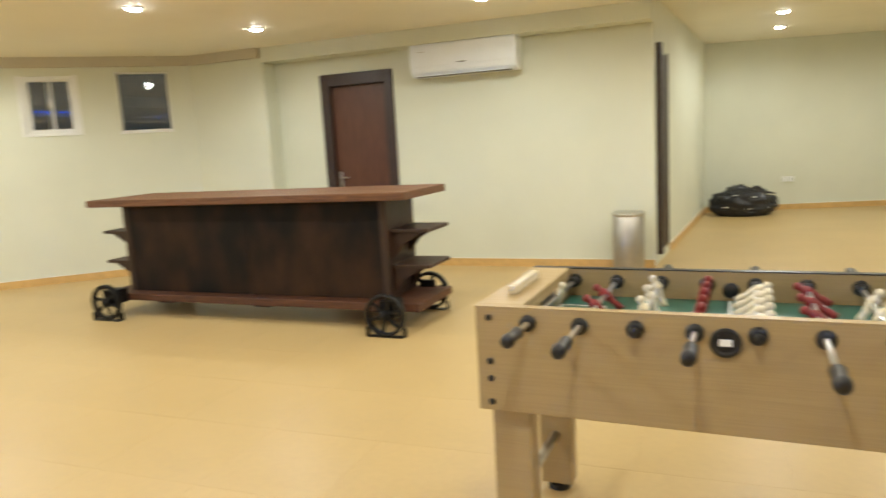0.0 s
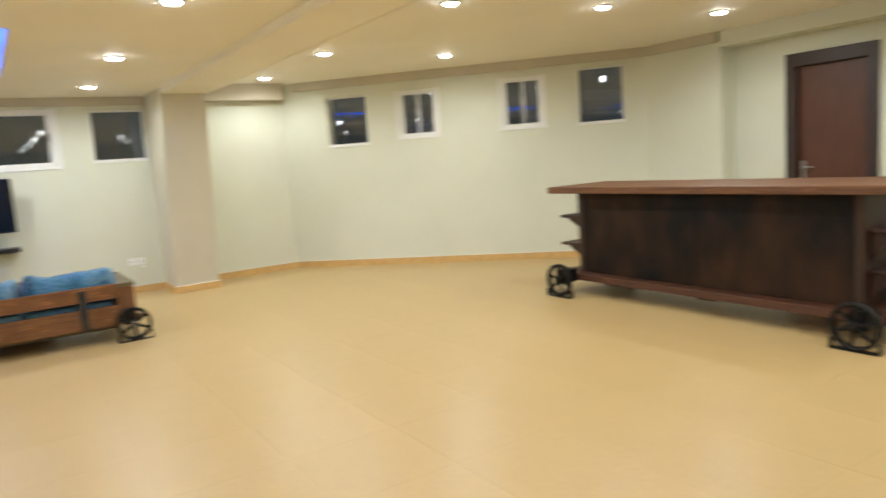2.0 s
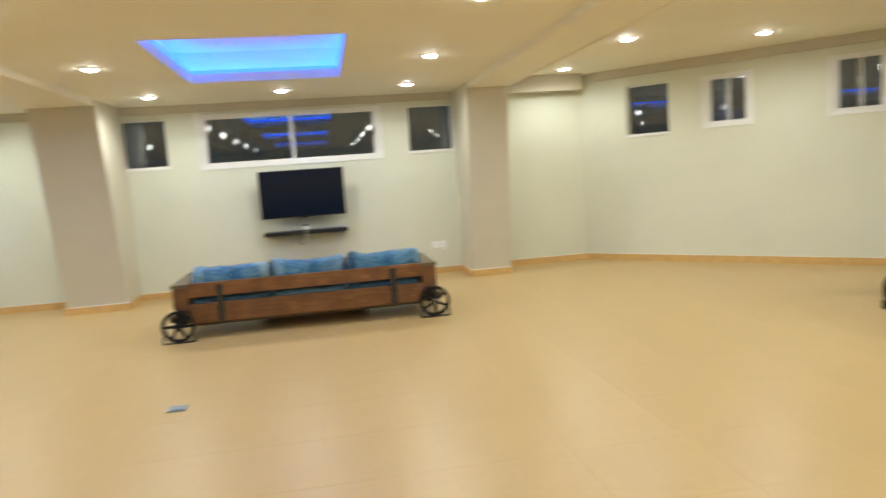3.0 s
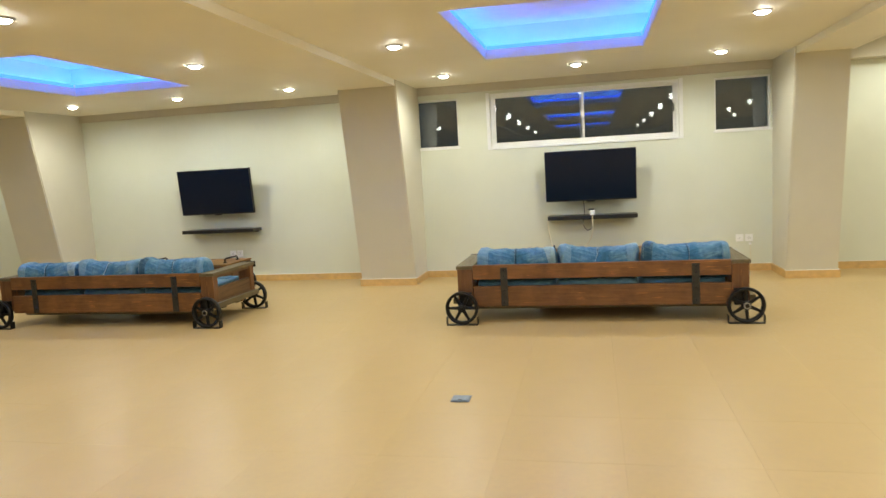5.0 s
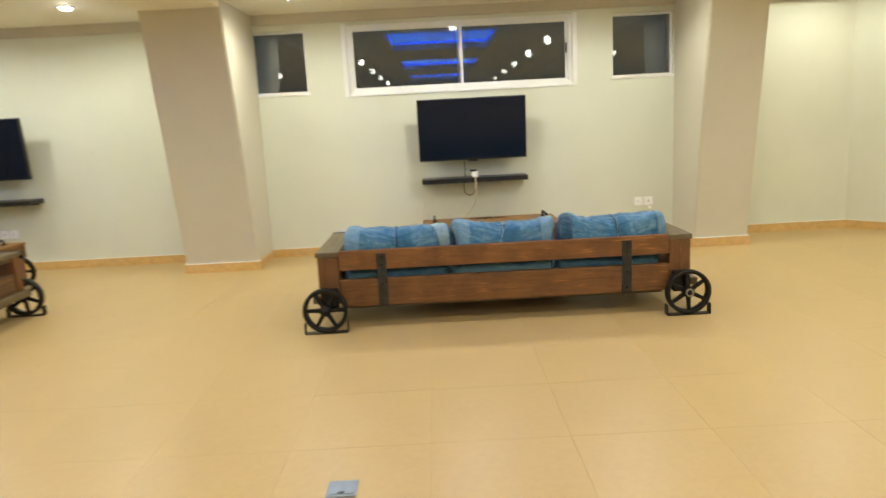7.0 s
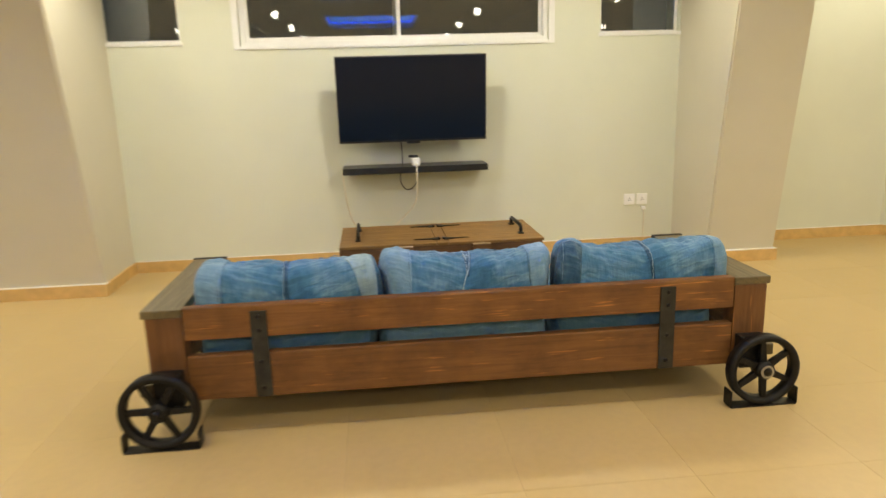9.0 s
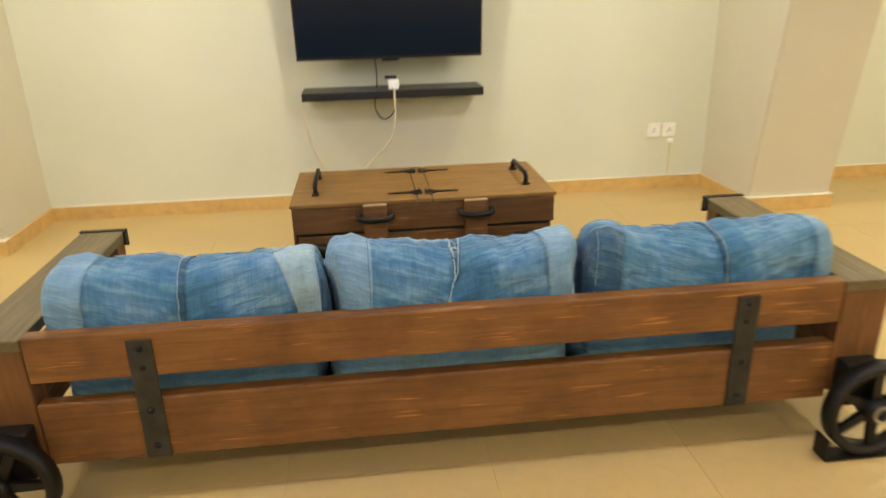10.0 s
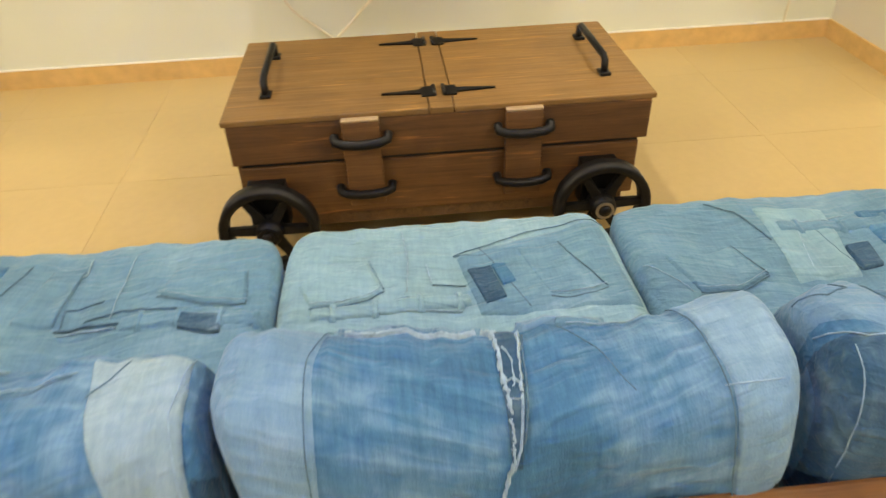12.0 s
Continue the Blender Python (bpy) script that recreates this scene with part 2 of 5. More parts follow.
M_WHITE = plain("white_plastic", (0.87, 0.87, 0.85), 0.4, 0, 0.03, 10, 0.05)
M_ACWHITE = plain("cool_white_gloss_plastic", (0.86, 0.90, 0.95), 0.35, 0, 0.02, 6, 0.03)
M_FRAME = plain("white_window_frame", (0.80, 0.80, 0.77), 0.4, 0, 0.03, 10, 0.05)
M_CABLE = plain("off_white_cable", (0.72, 0.66, 0.5), 0.5)
M_CHROME = plain("brushed_steel", (0.55, 0.54, 0.52), 0.3, 1.0, 0.1, 12, 0.1)
M_STEEL = plain("dull_steel_bin", (0.42, 0.40, 0.36), 0.38, 0.9, 0.12, 6, 0.1)
M_RING = plain("satin_grey_ring", (0.36, 0.35, 0.32), 0.5, 0, 0.05, 20, 0.05)
M_FLOORBOX = plain("satin_aluminium", (0.22, 0.27, 0.34), 0.4, 0.4, 0.1, 30, 0.15)
M_GREEN = plain("green_playfield", (0.03, 0.12, 0.085), 0.35, 0, 0.1, 8)
M_RED = plain("red_player_plastic", (0.22, 0.018, 0.018), 0.35, 0, 0.1, 30)
M_IVORY = plain("ivory_player_plastic", (0.74, 0.66, 0.48), 0.35, 0, 0.06, 30)
M_BAG = plain("black_shiny_bag", (0.012, 0.012, 0.015), 0.35, 0, 0.4, 14, 0.6, 30)
M_LAMP = glowing("downlight_lens_glow", (1.0, 0.97, 0.92), 104.0)
M_LED = glowing("blue_led_strip_glow", (0.038, 0.185, 1.0), LED_POWER)
M_LIP_GLOW = glowing("added_lip_glow", (0.045, 0.135, 1.0), LED_POWER * 0.22)
DENIMS = {"mid": denim("mid_blue_denim", (0.050, 0.156, 0.276), 0.5, 0.45, 0.65), "light": denim("light_blue_denim", (0.132, 0.250, 0.368), 0.5),
          "pale": denim("pale_bleached_denim", (0.195, 0.340, 0.415), 0.4), "dark": denim("dark_blue_denim", (0.029, 0.083, 0.147), 0.4, 0.4, 0.6),
          "teal": denim("grey_teal_denim", (0.113, 0.232, 0.325), 0.45), "white": denim("bleached_white_denim", (0.215, 0.320, 0.375), 0.35)}
M_SEAM = plain("faded_seam_cloth", (0.24, 0.36, 0.46), 0.9, 0, 0.3, 60)
M_FRAY = plain("frayed_white_thread", (0.29, 0.40, 0.47), 0.95, 0, 0.25, 80)
M_SEAM_D = plain("dark_seam_and_edge_shade", (0.075, 0.15, 0.215), 0.9, 0, 0.3, 60)


def glass_material():
    m, n, l, b = material("window_glass")
    b.inputs["Base Color"].default_value = (0.86, 0.90, 0.92, 1)
    b.inputs["Roughness"].default_value = 0.0
    b.inputs["IOR"].default_value = 1.52
    b.inputs["Transmission Weight"].default_value = 1.0
    return m


M_GLASS = glass_material()


# ---- building helpers ----
def finish(bm, name, mat, parent=None, smooth=False):
    bmesh.ops.recalc_face_normals(bm, faces=bm.faces)
    me = bpy.data.meshes.new(name)
    bm.to_mesh(me)
    bm.free()
    me.materials.append(mat)
    if smooth:
        me.polygons.foreach_set("use_smooth", [True] * len(me.polygons))
    ob = new(name, me)
    if parent:
        ob.parent = parent
    return ob


def part(name, bm, mat, parent, label="", smooth=False):
    ob = finish(bm, name, mat, parent, smooth)
    return tagged(ob, label=label) if label else ob


def thing(name, label, category, at=(0, 0, 0), turn=0, group=""):
    ob = new(name)
    ob.matrix_basis = pose(*at, 0, 0, turn)
    return tagged(ob, label, category, group)


def structure(ob, label="", category=""):
    return tagged(ob, label, category, kind="structure")


def box(x0, x1, y0, y1, z0, z1, bevel=0.0, bm=None):
    bm = bm or bmesh.new()
    m = Matrix.LocRotScale(((x0 + x1) / 2, (y0 + y1) / 2, (z0 + z1) / 2), None, (abs(x1 - x0), abs(y1 - y0), abs(z1 - z0)))
    made = bmesh.ops.create_cube(bm, size=1, matrix=m)["verts"]
    if bevel:
        edges = list({e for v in made for e in v.link_edges})
        bmesh.ops.bevel(bm, geom=edges, offset=bevel, segments=2, affect="EDGES", profile=0.6)
    return bm


def lathe(profile, axis="z", n=28, centre=(0, 0, 0), bm=None, closed=False):
    """Turns (radius, height) pairs about an axis."""
    bm = bm or bmesh.new()
    rings = []
    for r, h in profile:
        ring = []
        for i in range(n):
            a = 2 * math.pi * i / n
            p = {"z": (r * math.cos(a), r * math.sin(a), h), "x": (h, r * math.cos(a), r * math.sin(a)), "y": (r * math.cos(a), h, r * math.sin(a))}[axis]
            ring.append(bm.verts.new([p[k] + centre[k] for k in range(3)]))
        rings.append(ring)
    pairs = list(zip(rings, rings[1:])) + ([(rings[-1], rings[0])] if closed else [])
    for a, b in pairs:
        for i in range(n):
            bm.faces.new((a[i], a[(i + 1) % n], b[(i + 1) % n], b[i]))
    if not closed:
        bm.faces.new(rings[0])
        bm.faces.new(rings[-1])
    return bm


def tube(points, radius, n=8, bm=None, smooth_steps=0):
    """A round bar or cable along a polyline."""
    bm = bm or bmesh.new()
    pts = [Vector(p) for p in points]
    for _ in range(smooth_steps):
        q = [pts[0]]
        for a, b in zip(pts, pts[1:]):
            q += [a.lerp(b, 0.25), a.lerp(b, 0.75)]
        pts = q + [pts[-1]]
    rings = []
    for i, p in enumerate(pts):
        d = (pts[min(i + 1, len(pts) - 1)] - pts[max(i - 1, 0)]).normalized()
        side = d.cross(Vector((0, 0, 1)) if abs(d.z) < 0.9 else Vector((1, 0, 0))).normalized()
        up = side.cross(d)
        rings.append([bm.verts.new(p + radius * (math.cos(a) * side + math.sin(a) * up)) for a in [2 * math.pi * k / n for k in range(n)]])
    for a, b in zip(rings, rings[1:]):
        for k in range(n):
            bm.faces.new((a[k], a[(k + 1) % n], b[(k + 1) % n], b[k]))
    bm.faces.new(rings[0])
    bm.faces.new(rings[-1])
    return bm


def prism(outline, z0, z1, bm=None):
    bm = bm or bmesh.new()
    lo = [bm.verts.new((x, y, z0)) for x, y in outline]
    hi = [bm.verts.new((x, y, z1)) for x, y in outline]
    bm.faces.new(lo)
    bm.faces.new(hi)
    for i in range(len(lo)):
        j = (i + 1) % len(lo)
        bm.faces.new((lo[i], lo[j], hi[j], hi[i]))
    return bm


def wall(name, p0, p1, z0, z1, thick, holes=(), mat=None):
    """A wall whose room face runs from p0 to p1; the thickness goes to the left of that way. Holes: (u0, u1, z0, z1)."""
    d = Vector((p1[0] - p0[0], p1[1] - p0[1], 0))
    length = d.length
    d.normalize()
    out = Vector((-d.y, d.x, 0))
    us = sorted({0, length, *[h[0] for h in holes], *[h[1] for h in holes]})
    zs = sorted({z0, z1, *[h[2] for h in holes], *[h[3] for h in holes]})
    bm = bmesh.new()
    at = {(u, z): bm.verts.new(Vector((p0[0], p0[1], z)) + d * u) for u in us for z in zs}
    faces = []
    for u0, u1 in zip(us, us[1:]):
        for a, b in zip(zs, zs[1:]):
            if not any(h[0] <= (u0 + u1) / 2 <= h[1] and h[2] <= (a + b) / 2 <= h[3] for h in holes):
                faces.append(bm.faces.new((at[u0, a], at[u1, a], at[u1, b], at[u0, b])))
    geo = bmesh.ops.extrude_face_region(bm, geom=faces)["geom"]
    bmesh.ops.translate(bm, vec=out * thick, verts=[v for v in geo if isinstance(v, bmesh.types.BMVert)])
    bmesh.ops.delete(bm, geom=[v for v in bm.verts if not v.link_faces], context="VERTS")
    return structure(finish(bm, name, mat or M_WALL), "cream painted plaster wall", "wall")


# ---- structure ----
SLAB0, SLAB1 = (-10.52, 2.95), (-6.85, 6.38)      # slanted wall with four small windows
SL = math.hypot(SLAB1[0] - SLAB0[0], SLAB1[1] - SLAB0[1])
SDIR = Vector((SLAB1[0] - SLAB0[0], SLAB1[1] - SLAB0[1], 0)) / SL
SLANT_WINDOWS = [(0.68, 1.26, 1.72, 2.40, False), (1.74, 2.26, 1.755, 2.395, True), (3.175, 3.70, 1.765, 2.43, True), (4.165, 4.75, 1.755, 2.465, False)]
TV_WINDOWS = [(-3.31, -2.71, 1.71, 2.34, False), (-2.285, 0.03, 1.67, 2.365, True), (0.44, 1.075, 1.71, 2.345, False), (-10.5, -9.55, 1.71, 2.34, False)]
YS = -12.0
wall("wall_west", (WX, YS), (WX, 2.95), 0, 2.9, 0.25, [(a - YS, b - YS, c, d) for a, b, c, d, s in TV_WINDOWS])
wall("wall_slanted", SLAB0, SLAB1, 0, 2.9, 0.25, [h[:4] for h in SLANT_WINDOWS])
wall("wall_bar_corner", SLAB1, (-5.80, 6.40), 0, 2.9, 0.25)
wall("wall_recess_side", (-5.80, 6.40), (-5.80, 6.65), 0, 2.9, 0.25)
wall("wall_north", (-5.80, 6.65), (-1.36, 6.65), 0, 2.9, 0.2, [(0.68, 1.52, 0, 2.20)])
wall("wall_hall_side", (-1.36, 6.85), (-0.93, 11.6), 0, 2.9, 0.2)
wall("wall_hall_end", (-0.93, 11.6), (4.2, 12.75), 0, 2.9, 0.25)
wall("wall_east", (4.2, 12.75), (4.2, YS), 0, 2.9, 0.25)
wall("wall_south", (4.2, YS), (WX, YS), 0, 2.9, 0.25)
bm = box(-5.80, -1.36, 6.38, 6.65, 2.47, 2.74, 0.004)
structure(finish(bm, "beam_over_door", M_WALL), "cream plaster beam above the door", "beam")

# ceilings, with two lit trays let into the lounge ceiling
TRAYS = [(-8.64, -6.40, -2.04, -0.50), (-8.64, -6.40, -6.85, -5.35), (-4.5, -2.26, -2.04, -0.50), (-0.4, 1.84, -2.04, -0.50), (-4.5, -2.26, -6.85, -5.35)]
bm = bmesh.new()
xs = sorted({WX - 0.2, 4.4, *[t[0] for t in TRAYS], *[t[1] for t in TRAYS]})
ys = sorted({YS - 0.2, 1.62, *[t[2] for t in TRAYS], *[t[3] for t in TRAYS]})
grid = {(x, y): bm.verts.new((x, y, H1)) for x in xs for y in ys}
for x0, x1 in zip(xs, xs[1:]):
    for y0, y1 in zip(ys, ys[1:]):
        if not any(t[0] <= (x0 + x1) / 2 <= t[1] and t[2] <= (y0 + y1) / 2 <= t[3] for t in TRAYS):
            bm.faces.new((grid[x0, y0], grid[x1, y0], grid[x1, y1], grid[x0, y1]))
made = bmesh.ops.extrude_face_region(bm, geom=bm.faces[:])["geom"]
bmesh.ops.translate(bm, vec=(0, 0, 0.10), verts=[v for v in made if isinstance(v, bmesh.types.BMVert)])
structure(finish(bm, "ceiling_lounge", M_CEIL), "cream painted plaster ceiling", "ceiling")
structure(finish(prism([(WX - 0.2, 1.62), (4.4, 1.62), (4.4, 6.46), (-5.80, 6.5), (-6.9, 6.6), (WX - 0.2, 3.2)], H2, H2 + 0.1), "ceiling_bar", M_CEIL), "cream painted plaster ceiling", "ceiling")
structure(finish(prism([(-1.6, 6.46), (4.4, 6.46), (4.4, 13), (-1.6, 13)], H3, H3 + 0.1), "ceiling_hall", M_CEIL), "cream painted plaster ceiling", "ceiling")
structure(finish(box(-1.35, 4.4, 6.46, 6.48, H2, H3 + 0.05), "ceiling_step", M_CEIL), "plaster step between two ceilings", "ceiling")


def ceiling_tray(x0, x1, y0, y1):
    """A cove above the opening: a wider white box with led strips lying on its ledge, and added glow strips on its lip.
    """
    e, top, z0 = 0.16, H1 + 0.34, H1 + 0.10
    t = thing("ceiling_tray", "recessed white ceiling tray with blue cove lighting", "ceiling tray", ((x0 + x1) / 2, (y0 + y1) / 2, z0), group="lit ceiling trays")
    a, b = (x1 - x0) / 2, (y1 - y0) / 2
    part("tray_top", box(-a - e, a + e, -b - e, b + e, top - z0, top - z0 + 0.04), M_TRAY, t)
    for sx in (-1, 1):
        part("tray_side", box(sx * (a + e), sx * (a + e + 0.04), -b - e - 0.04, b + e + 0.04, 0.0, top - z0 + 0.04), M_TRAY, t)
        part("glow_strip", box(sx * (a + 0.06), sx * (a + 0.09), -b - 0.06, b + 0.06, 0.006, 0.022), M_LED, t, "glowing blue led strip")
        part("tray_lip", box(sx * (a - 0.008), sx * (a - 0.002), -b, b, -0.098, 0.03, 0.002), M_TRAY, t)
        # Added emitter on the lip, in place of glow spilling from the cove.
        part("glow_strip", box(sx * (a - 0.014), sx * (a - 0.010), -b + 0.02, b - 0.02, -0.008, 0.028), M_LIP_GLOW, t, "thin glowing strip added to mimic cove glow")
    for sy in (-1, 1):
        part("tray_side", box(-a - e, a + e, sy * (b + e), sy * (b + e + 0.04), 0.0, top - z0 + 0.04), M_TRAY, t)
        part("glow_strip", box(-a - 0.05, a + 0.05, sy * (b + 0.06), sy * (b + 0.09), 0.006, 0.022), M_LED, t, "glowing blue led strip")
        part("tray_lip", box(-a + 0.01, a - 0.01, sy * (b - 0.008), sy * (b - 0.002), -0.098, 0.03, 0.002), M_TRAY, t)
        part("glow_strip", box(-a + 0.03, a - 0.03, sy * (b - 0.014), sy * (b - 0.010), -0.008, 0.028), M_LIP_GLOW, t, "thin glowing strip added to mimic cove glow")
    v = thing("ceiling_vent", "white ceiling vent in the lit tray", "vent", ((x0 + x1) / 2 + 0.35, (y0 + y1) / 2, top - 0.03))
    part("vent_frame", box(-0.30, 0.30, -0.30, 0.30, 0, 0.03, 0.008), M_TRAY, v)
    for k in range(7):
        part("slat", box(-0.26, 0.26, -0.24 + k * 0.075, -0.21 + k * 0.075, -0.012, 0.0), M_CHROME, v)
    return t


for tr in TRAYS:
    ceiling_tray(*tr)


def raked_column(y0, y1, name, xt=-9.46):
    """A column whose foot stands back against the wall and whose head reaches into the room."""
    bm = bmesh.new()
    xb, zt = -9.92, H1 + 0.04
    ring = []
    for z, xf in ((0, xb), (zt, xt)):
        ring.append([bm.verts.new(p) for p in ((WX - 0.05, y0, z), (xf, y0, z), (xf, y1, z), (WX - 0.05, y1, z))])
    bm.faces.new(ring[0])
    bm.faces.new(ring[1])
    for i in range(4):
        j = (i + 1) % 4
        bm.faces.new((ring[0][i], ring[0][j], ring[1][j], ring[1][i]))
    bmesh.ops.bevel(bm, geom=[e for e in bm.edges if abs(e.verts[0].co.z - e.verts[1].co.z) > 1], offset=0.012, segments=2, affect="EDGES")
    ob = structure(finish(bm, name, M_COLUMN), "raked plaster column leaning into the room", "column")
    for i, b in enumerate((box(xb - 0.02, xb + 0.04, y0 - 0.014, y1 + 0.014, 0, 0.085, 0.003), box(WX, xb - 0.021, y0 - 0.014, y0 + 0.02, 0, 0.085), box(WX, xb - 0.021, y1 - 0.02, y1 + 0.014, 0, 0.085))):
        structure(finish(b, "baseboard", M_BASE), "orange-tan tile skirting round the column", "baseboard")
    structure(finish(box(xb - 0.015, xb + 0.038, y0 - 0.012, y1 + 0.012, 0.086, 0.091), "trim", M_CAULK), "white sealant line on the skirting", "trim")
    bm = box(-9.6, 4.3, y0 + 0.01, y1 - 0.01, BEAM, H1 + 0.05)
    structure(finish(bm, "ceiling_beam", M_CEIL), "shallow plaster ceiling beam", "beam")
    return ob


raked_column(-3.955, -3.235, "column_1")
raked_column(1.085, 1.62, "column_2", -9.54)
raked_column(-9.05, -8.35, "column_3")
structure(finish(box(-9.6, 4.3, 1.62, 1.66, BEAM, H2 + 0.05), "ceiling_step_bar", M_CEIL), "plaster step between two ceilings", "ceiling")

# lintel bands under the ceiling, coloured browner and darker than the walls
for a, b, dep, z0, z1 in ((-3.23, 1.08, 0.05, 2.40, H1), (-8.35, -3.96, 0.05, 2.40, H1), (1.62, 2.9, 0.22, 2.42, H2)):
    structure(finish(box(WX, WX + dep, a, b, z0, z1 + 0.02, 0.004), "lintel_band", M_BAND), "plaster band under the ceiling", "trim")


def along(p0, d, u0, u1, depth, z0, z1, bm=None):
    n = Vector((d.y, -d.x, 0))
    a, b = Vector((*p0, 0)) + d * u0, Vector((*p0, 0)) + d * u1
    return prism([tuple((q)[:2]) for q in (a, b, b + n * depth, a + n * depth)], z0, z1, bm)


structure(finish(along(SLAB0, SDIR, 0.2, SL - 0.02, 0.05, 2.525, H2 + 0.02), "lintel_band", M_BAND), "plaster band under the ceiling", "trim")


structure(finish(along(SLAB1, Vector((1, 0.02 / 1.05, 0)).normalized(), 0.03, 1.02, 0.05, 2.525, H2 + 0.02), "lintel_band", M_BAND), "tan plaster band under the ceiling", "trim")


def skirting(p0, p1):
    d = Vector((p1[0] - p0[0], p1[1] - p0[1], 0))
    ln = d.length
    d.normalize()
    structure(finish(along(p0, d, 0, ln, 0.014, 0, 0.085), "baseboard", M_BASE), "orange-tan tile skirting along the wall", "baseboard")
    structure(finish(along(p0, d, 0, ln, 0.011, 0.086, 0.091), "trim", M_CAULK), "white sealant line on the skirting", "trim")


for a, b in (((WX, -3.22), (WX, 1.07)), ((WX, -8.33), (WX, -3.97)), ((WX, 1.64), (WX, 2.95)), ((WX, YS), (WX, -9.07)), (SLAB0, SLAB1), (SLAB1, (-5.80, 6.40)),
             ((-5.80, 6.65), (-5.22, 6.65)), ((-4.2, 6.65), (-1.36, 6.65)), ((-1.28, 7.75), (-0.93, 11.6)), ((-0.93, 11.6), (4.2, 12.75))):
    skirting(a, b)


# windows: real panes over a dark night, white frames
def window(name, origin, d, u0, u1, z0, z1, sliding, label):
    """Set in the wall's hole; its local x runs along the wall, local y out of the room."""
    w = new(name)
    base = Vector((*origin, 0)) + d * (u0 + u1) / 2
    w.matrix_basis = pose(base.x, base.y, z0, 0, 0, math.degrees(math.atan2(d.y, d.x)))
    structure(tagged(w, label, "window"))
    a, h = (u1 - u0) / 2, z1 - z0
    f = 0.037 if sliding else 0.022
    y0, y1 = (0.02, 0.09) if sliding else (0.05, 0.10)
    part("window_frame", box(-a, a, y0, y1, 0, f, 0.004), M_FRAME, w)
    part("window_frame", box(-a, a, y0, y1, h - f, h, 0.004), M_FRAME, w)
    part("window_frame", box(-a, -a + f, y0, y1, f, h - f, 0.004), M_FRAME, w)
    part("window_frame", box(a - f, a, y0, y1, f, h - f, 0.004), M_FRAME, w)
    part("window_sill", box(-a - 0.012, a + 0.012, -0.012, y0, -0.02, 0.006, 0.004), M_FRAME, w)
    if sliding:
        s, lap = (0.028, 0.028) if a > 0.5 else (0.022, 0.032)
        for k, (p, q) in enumerate(((-a + f, lap), (-lap, a - f))):
            yo = 0.03 + 0.025 * k
            sash = part("sash", box(p, p + s, yo, yo + 0.022, f, h - f, 0.003), M_FRAME, w)
            part("sash", box(q - s, q, yo, yo + 0.022, f, h - f, 0.003), M_FRAME, w)
            part("sash", box(p + s, q - s, yo, yo + 0.022, f, f + s, 0.003), M_FRAME, w)
            part("sash", box(p + s, q - s, yo, yo + 0.022, h - f - s, h - f, 0.003), M_FRAME, w)
            for g in (0.002, 0.016):
                part("pane", box(p + s, q - s, yo + g, yo + g + 0.004, f + s, h - f - s), M_GLASS, w)
        part("latch", box(-0.008, 0.008, 0.012, 0.03, h * 0.45, h * 0.6, 0.003), M_WHITE, w)
        part("latch", box(a - f - 0.03, a - f - 0.014, 0.016, 0.03, h * 0.45, h * 0.6, 0.003), M_BLACK, w)
        # shallow shutter-box reveal at either side
        for sx in (-1, 1):
            part("reveal", box(sx * (a + 0.002), sx * (a + 0.05), -0.006, 0.012, -0.02, h + 0.01, 0.003), M_FRAME, w)
    else:
        for g in (0.066, 0.080):
            part("pane", box(-a + f, a - f, g, g + 0.004, f, h - f), M_GLASS, w)
    return w


k = 0
for a, b, c, d, s in TV_WINDOWS:
    k += 1
    window(f"window_{k}", (WX, 0), Vector((0, 1, 0)), a, b, c, d, s, "wide white-framed sliding window, dark outside" if s else "small fixed window, dark night outside")
for a, b, c, d, s in SLANT_WINDOWS:
    k += 1
    window(f"window_{k}", SLAB0, SDIR, a, b, c, d, s, "small white-framed sliding window, dark outside" if s else "small fixed window, dark night outside")


# ---- doors ----
def mahogany_door():
    d = new("door_1")
    d.matrix_basis = pose(-4.70, 6.65, 0)
    structure(tagged(d, "closed dark mahogany door in an espresso frame", "door"))
    w, h = 0.42, 2.20
    part("door_leaf", box(-w + 0.06, w - 0.06, 0.05, 0.095, 0.005, h - 0.06, 0.003), M_DOOR, d)
    for sx in (-1, 1):
        part("door_frame", box(sx * (w - 0.06), sx * (w + 0.055), -0.02, 0.12, 0, h + 0.08, 0.006), M_DOORFRAME, d)
    part("door_frame", box(-w + 0.06, w - 0.06, -0.02, 0.12, h - 0.06, h + 0.08, 0.006), M_DOORFRAME, d)
    hd = part("door_handle", box(-w + 0.085, -w + 0.125, 0.040, 0.051, 0.93, 1.13, 0.004), M_CHROME, d, "brushed steel door handle")
    part("lever", tube([(-w + 0.105, 0.045, 1.06), (-w + 0.105, 0.0, 1.06), (-w + 0.22, 0.0, 1.06)], 0.009), M_CHROME, hd, smooth=True)


mahogany_door()


def side_door():
    d = new("door_2")
    d.matrix_basis = pose(-1.352, 6.93, 0, 0, 0, math.degrees(math.atan2(4.75, 0.43)))
    structure(tagged(d, "dark espresso door and frame in the side wall", "door"))
    part("door_frame", box(-0.05, 0.06, -0.055, 0.02, 0.10, 2.30, 0.005), M_DOORFRAME, d)
    part("door_frame", box(0.66, 0.72, -0.012, 0.02, 0.10, 2.25, 0.003), M_DOORFRAME, d)
    part("door_leaf", box(0.06, 0.66, -0.005, 0.02, 0.10, 2.22, 0.002), M_DOORFRAME, d)


side_door()


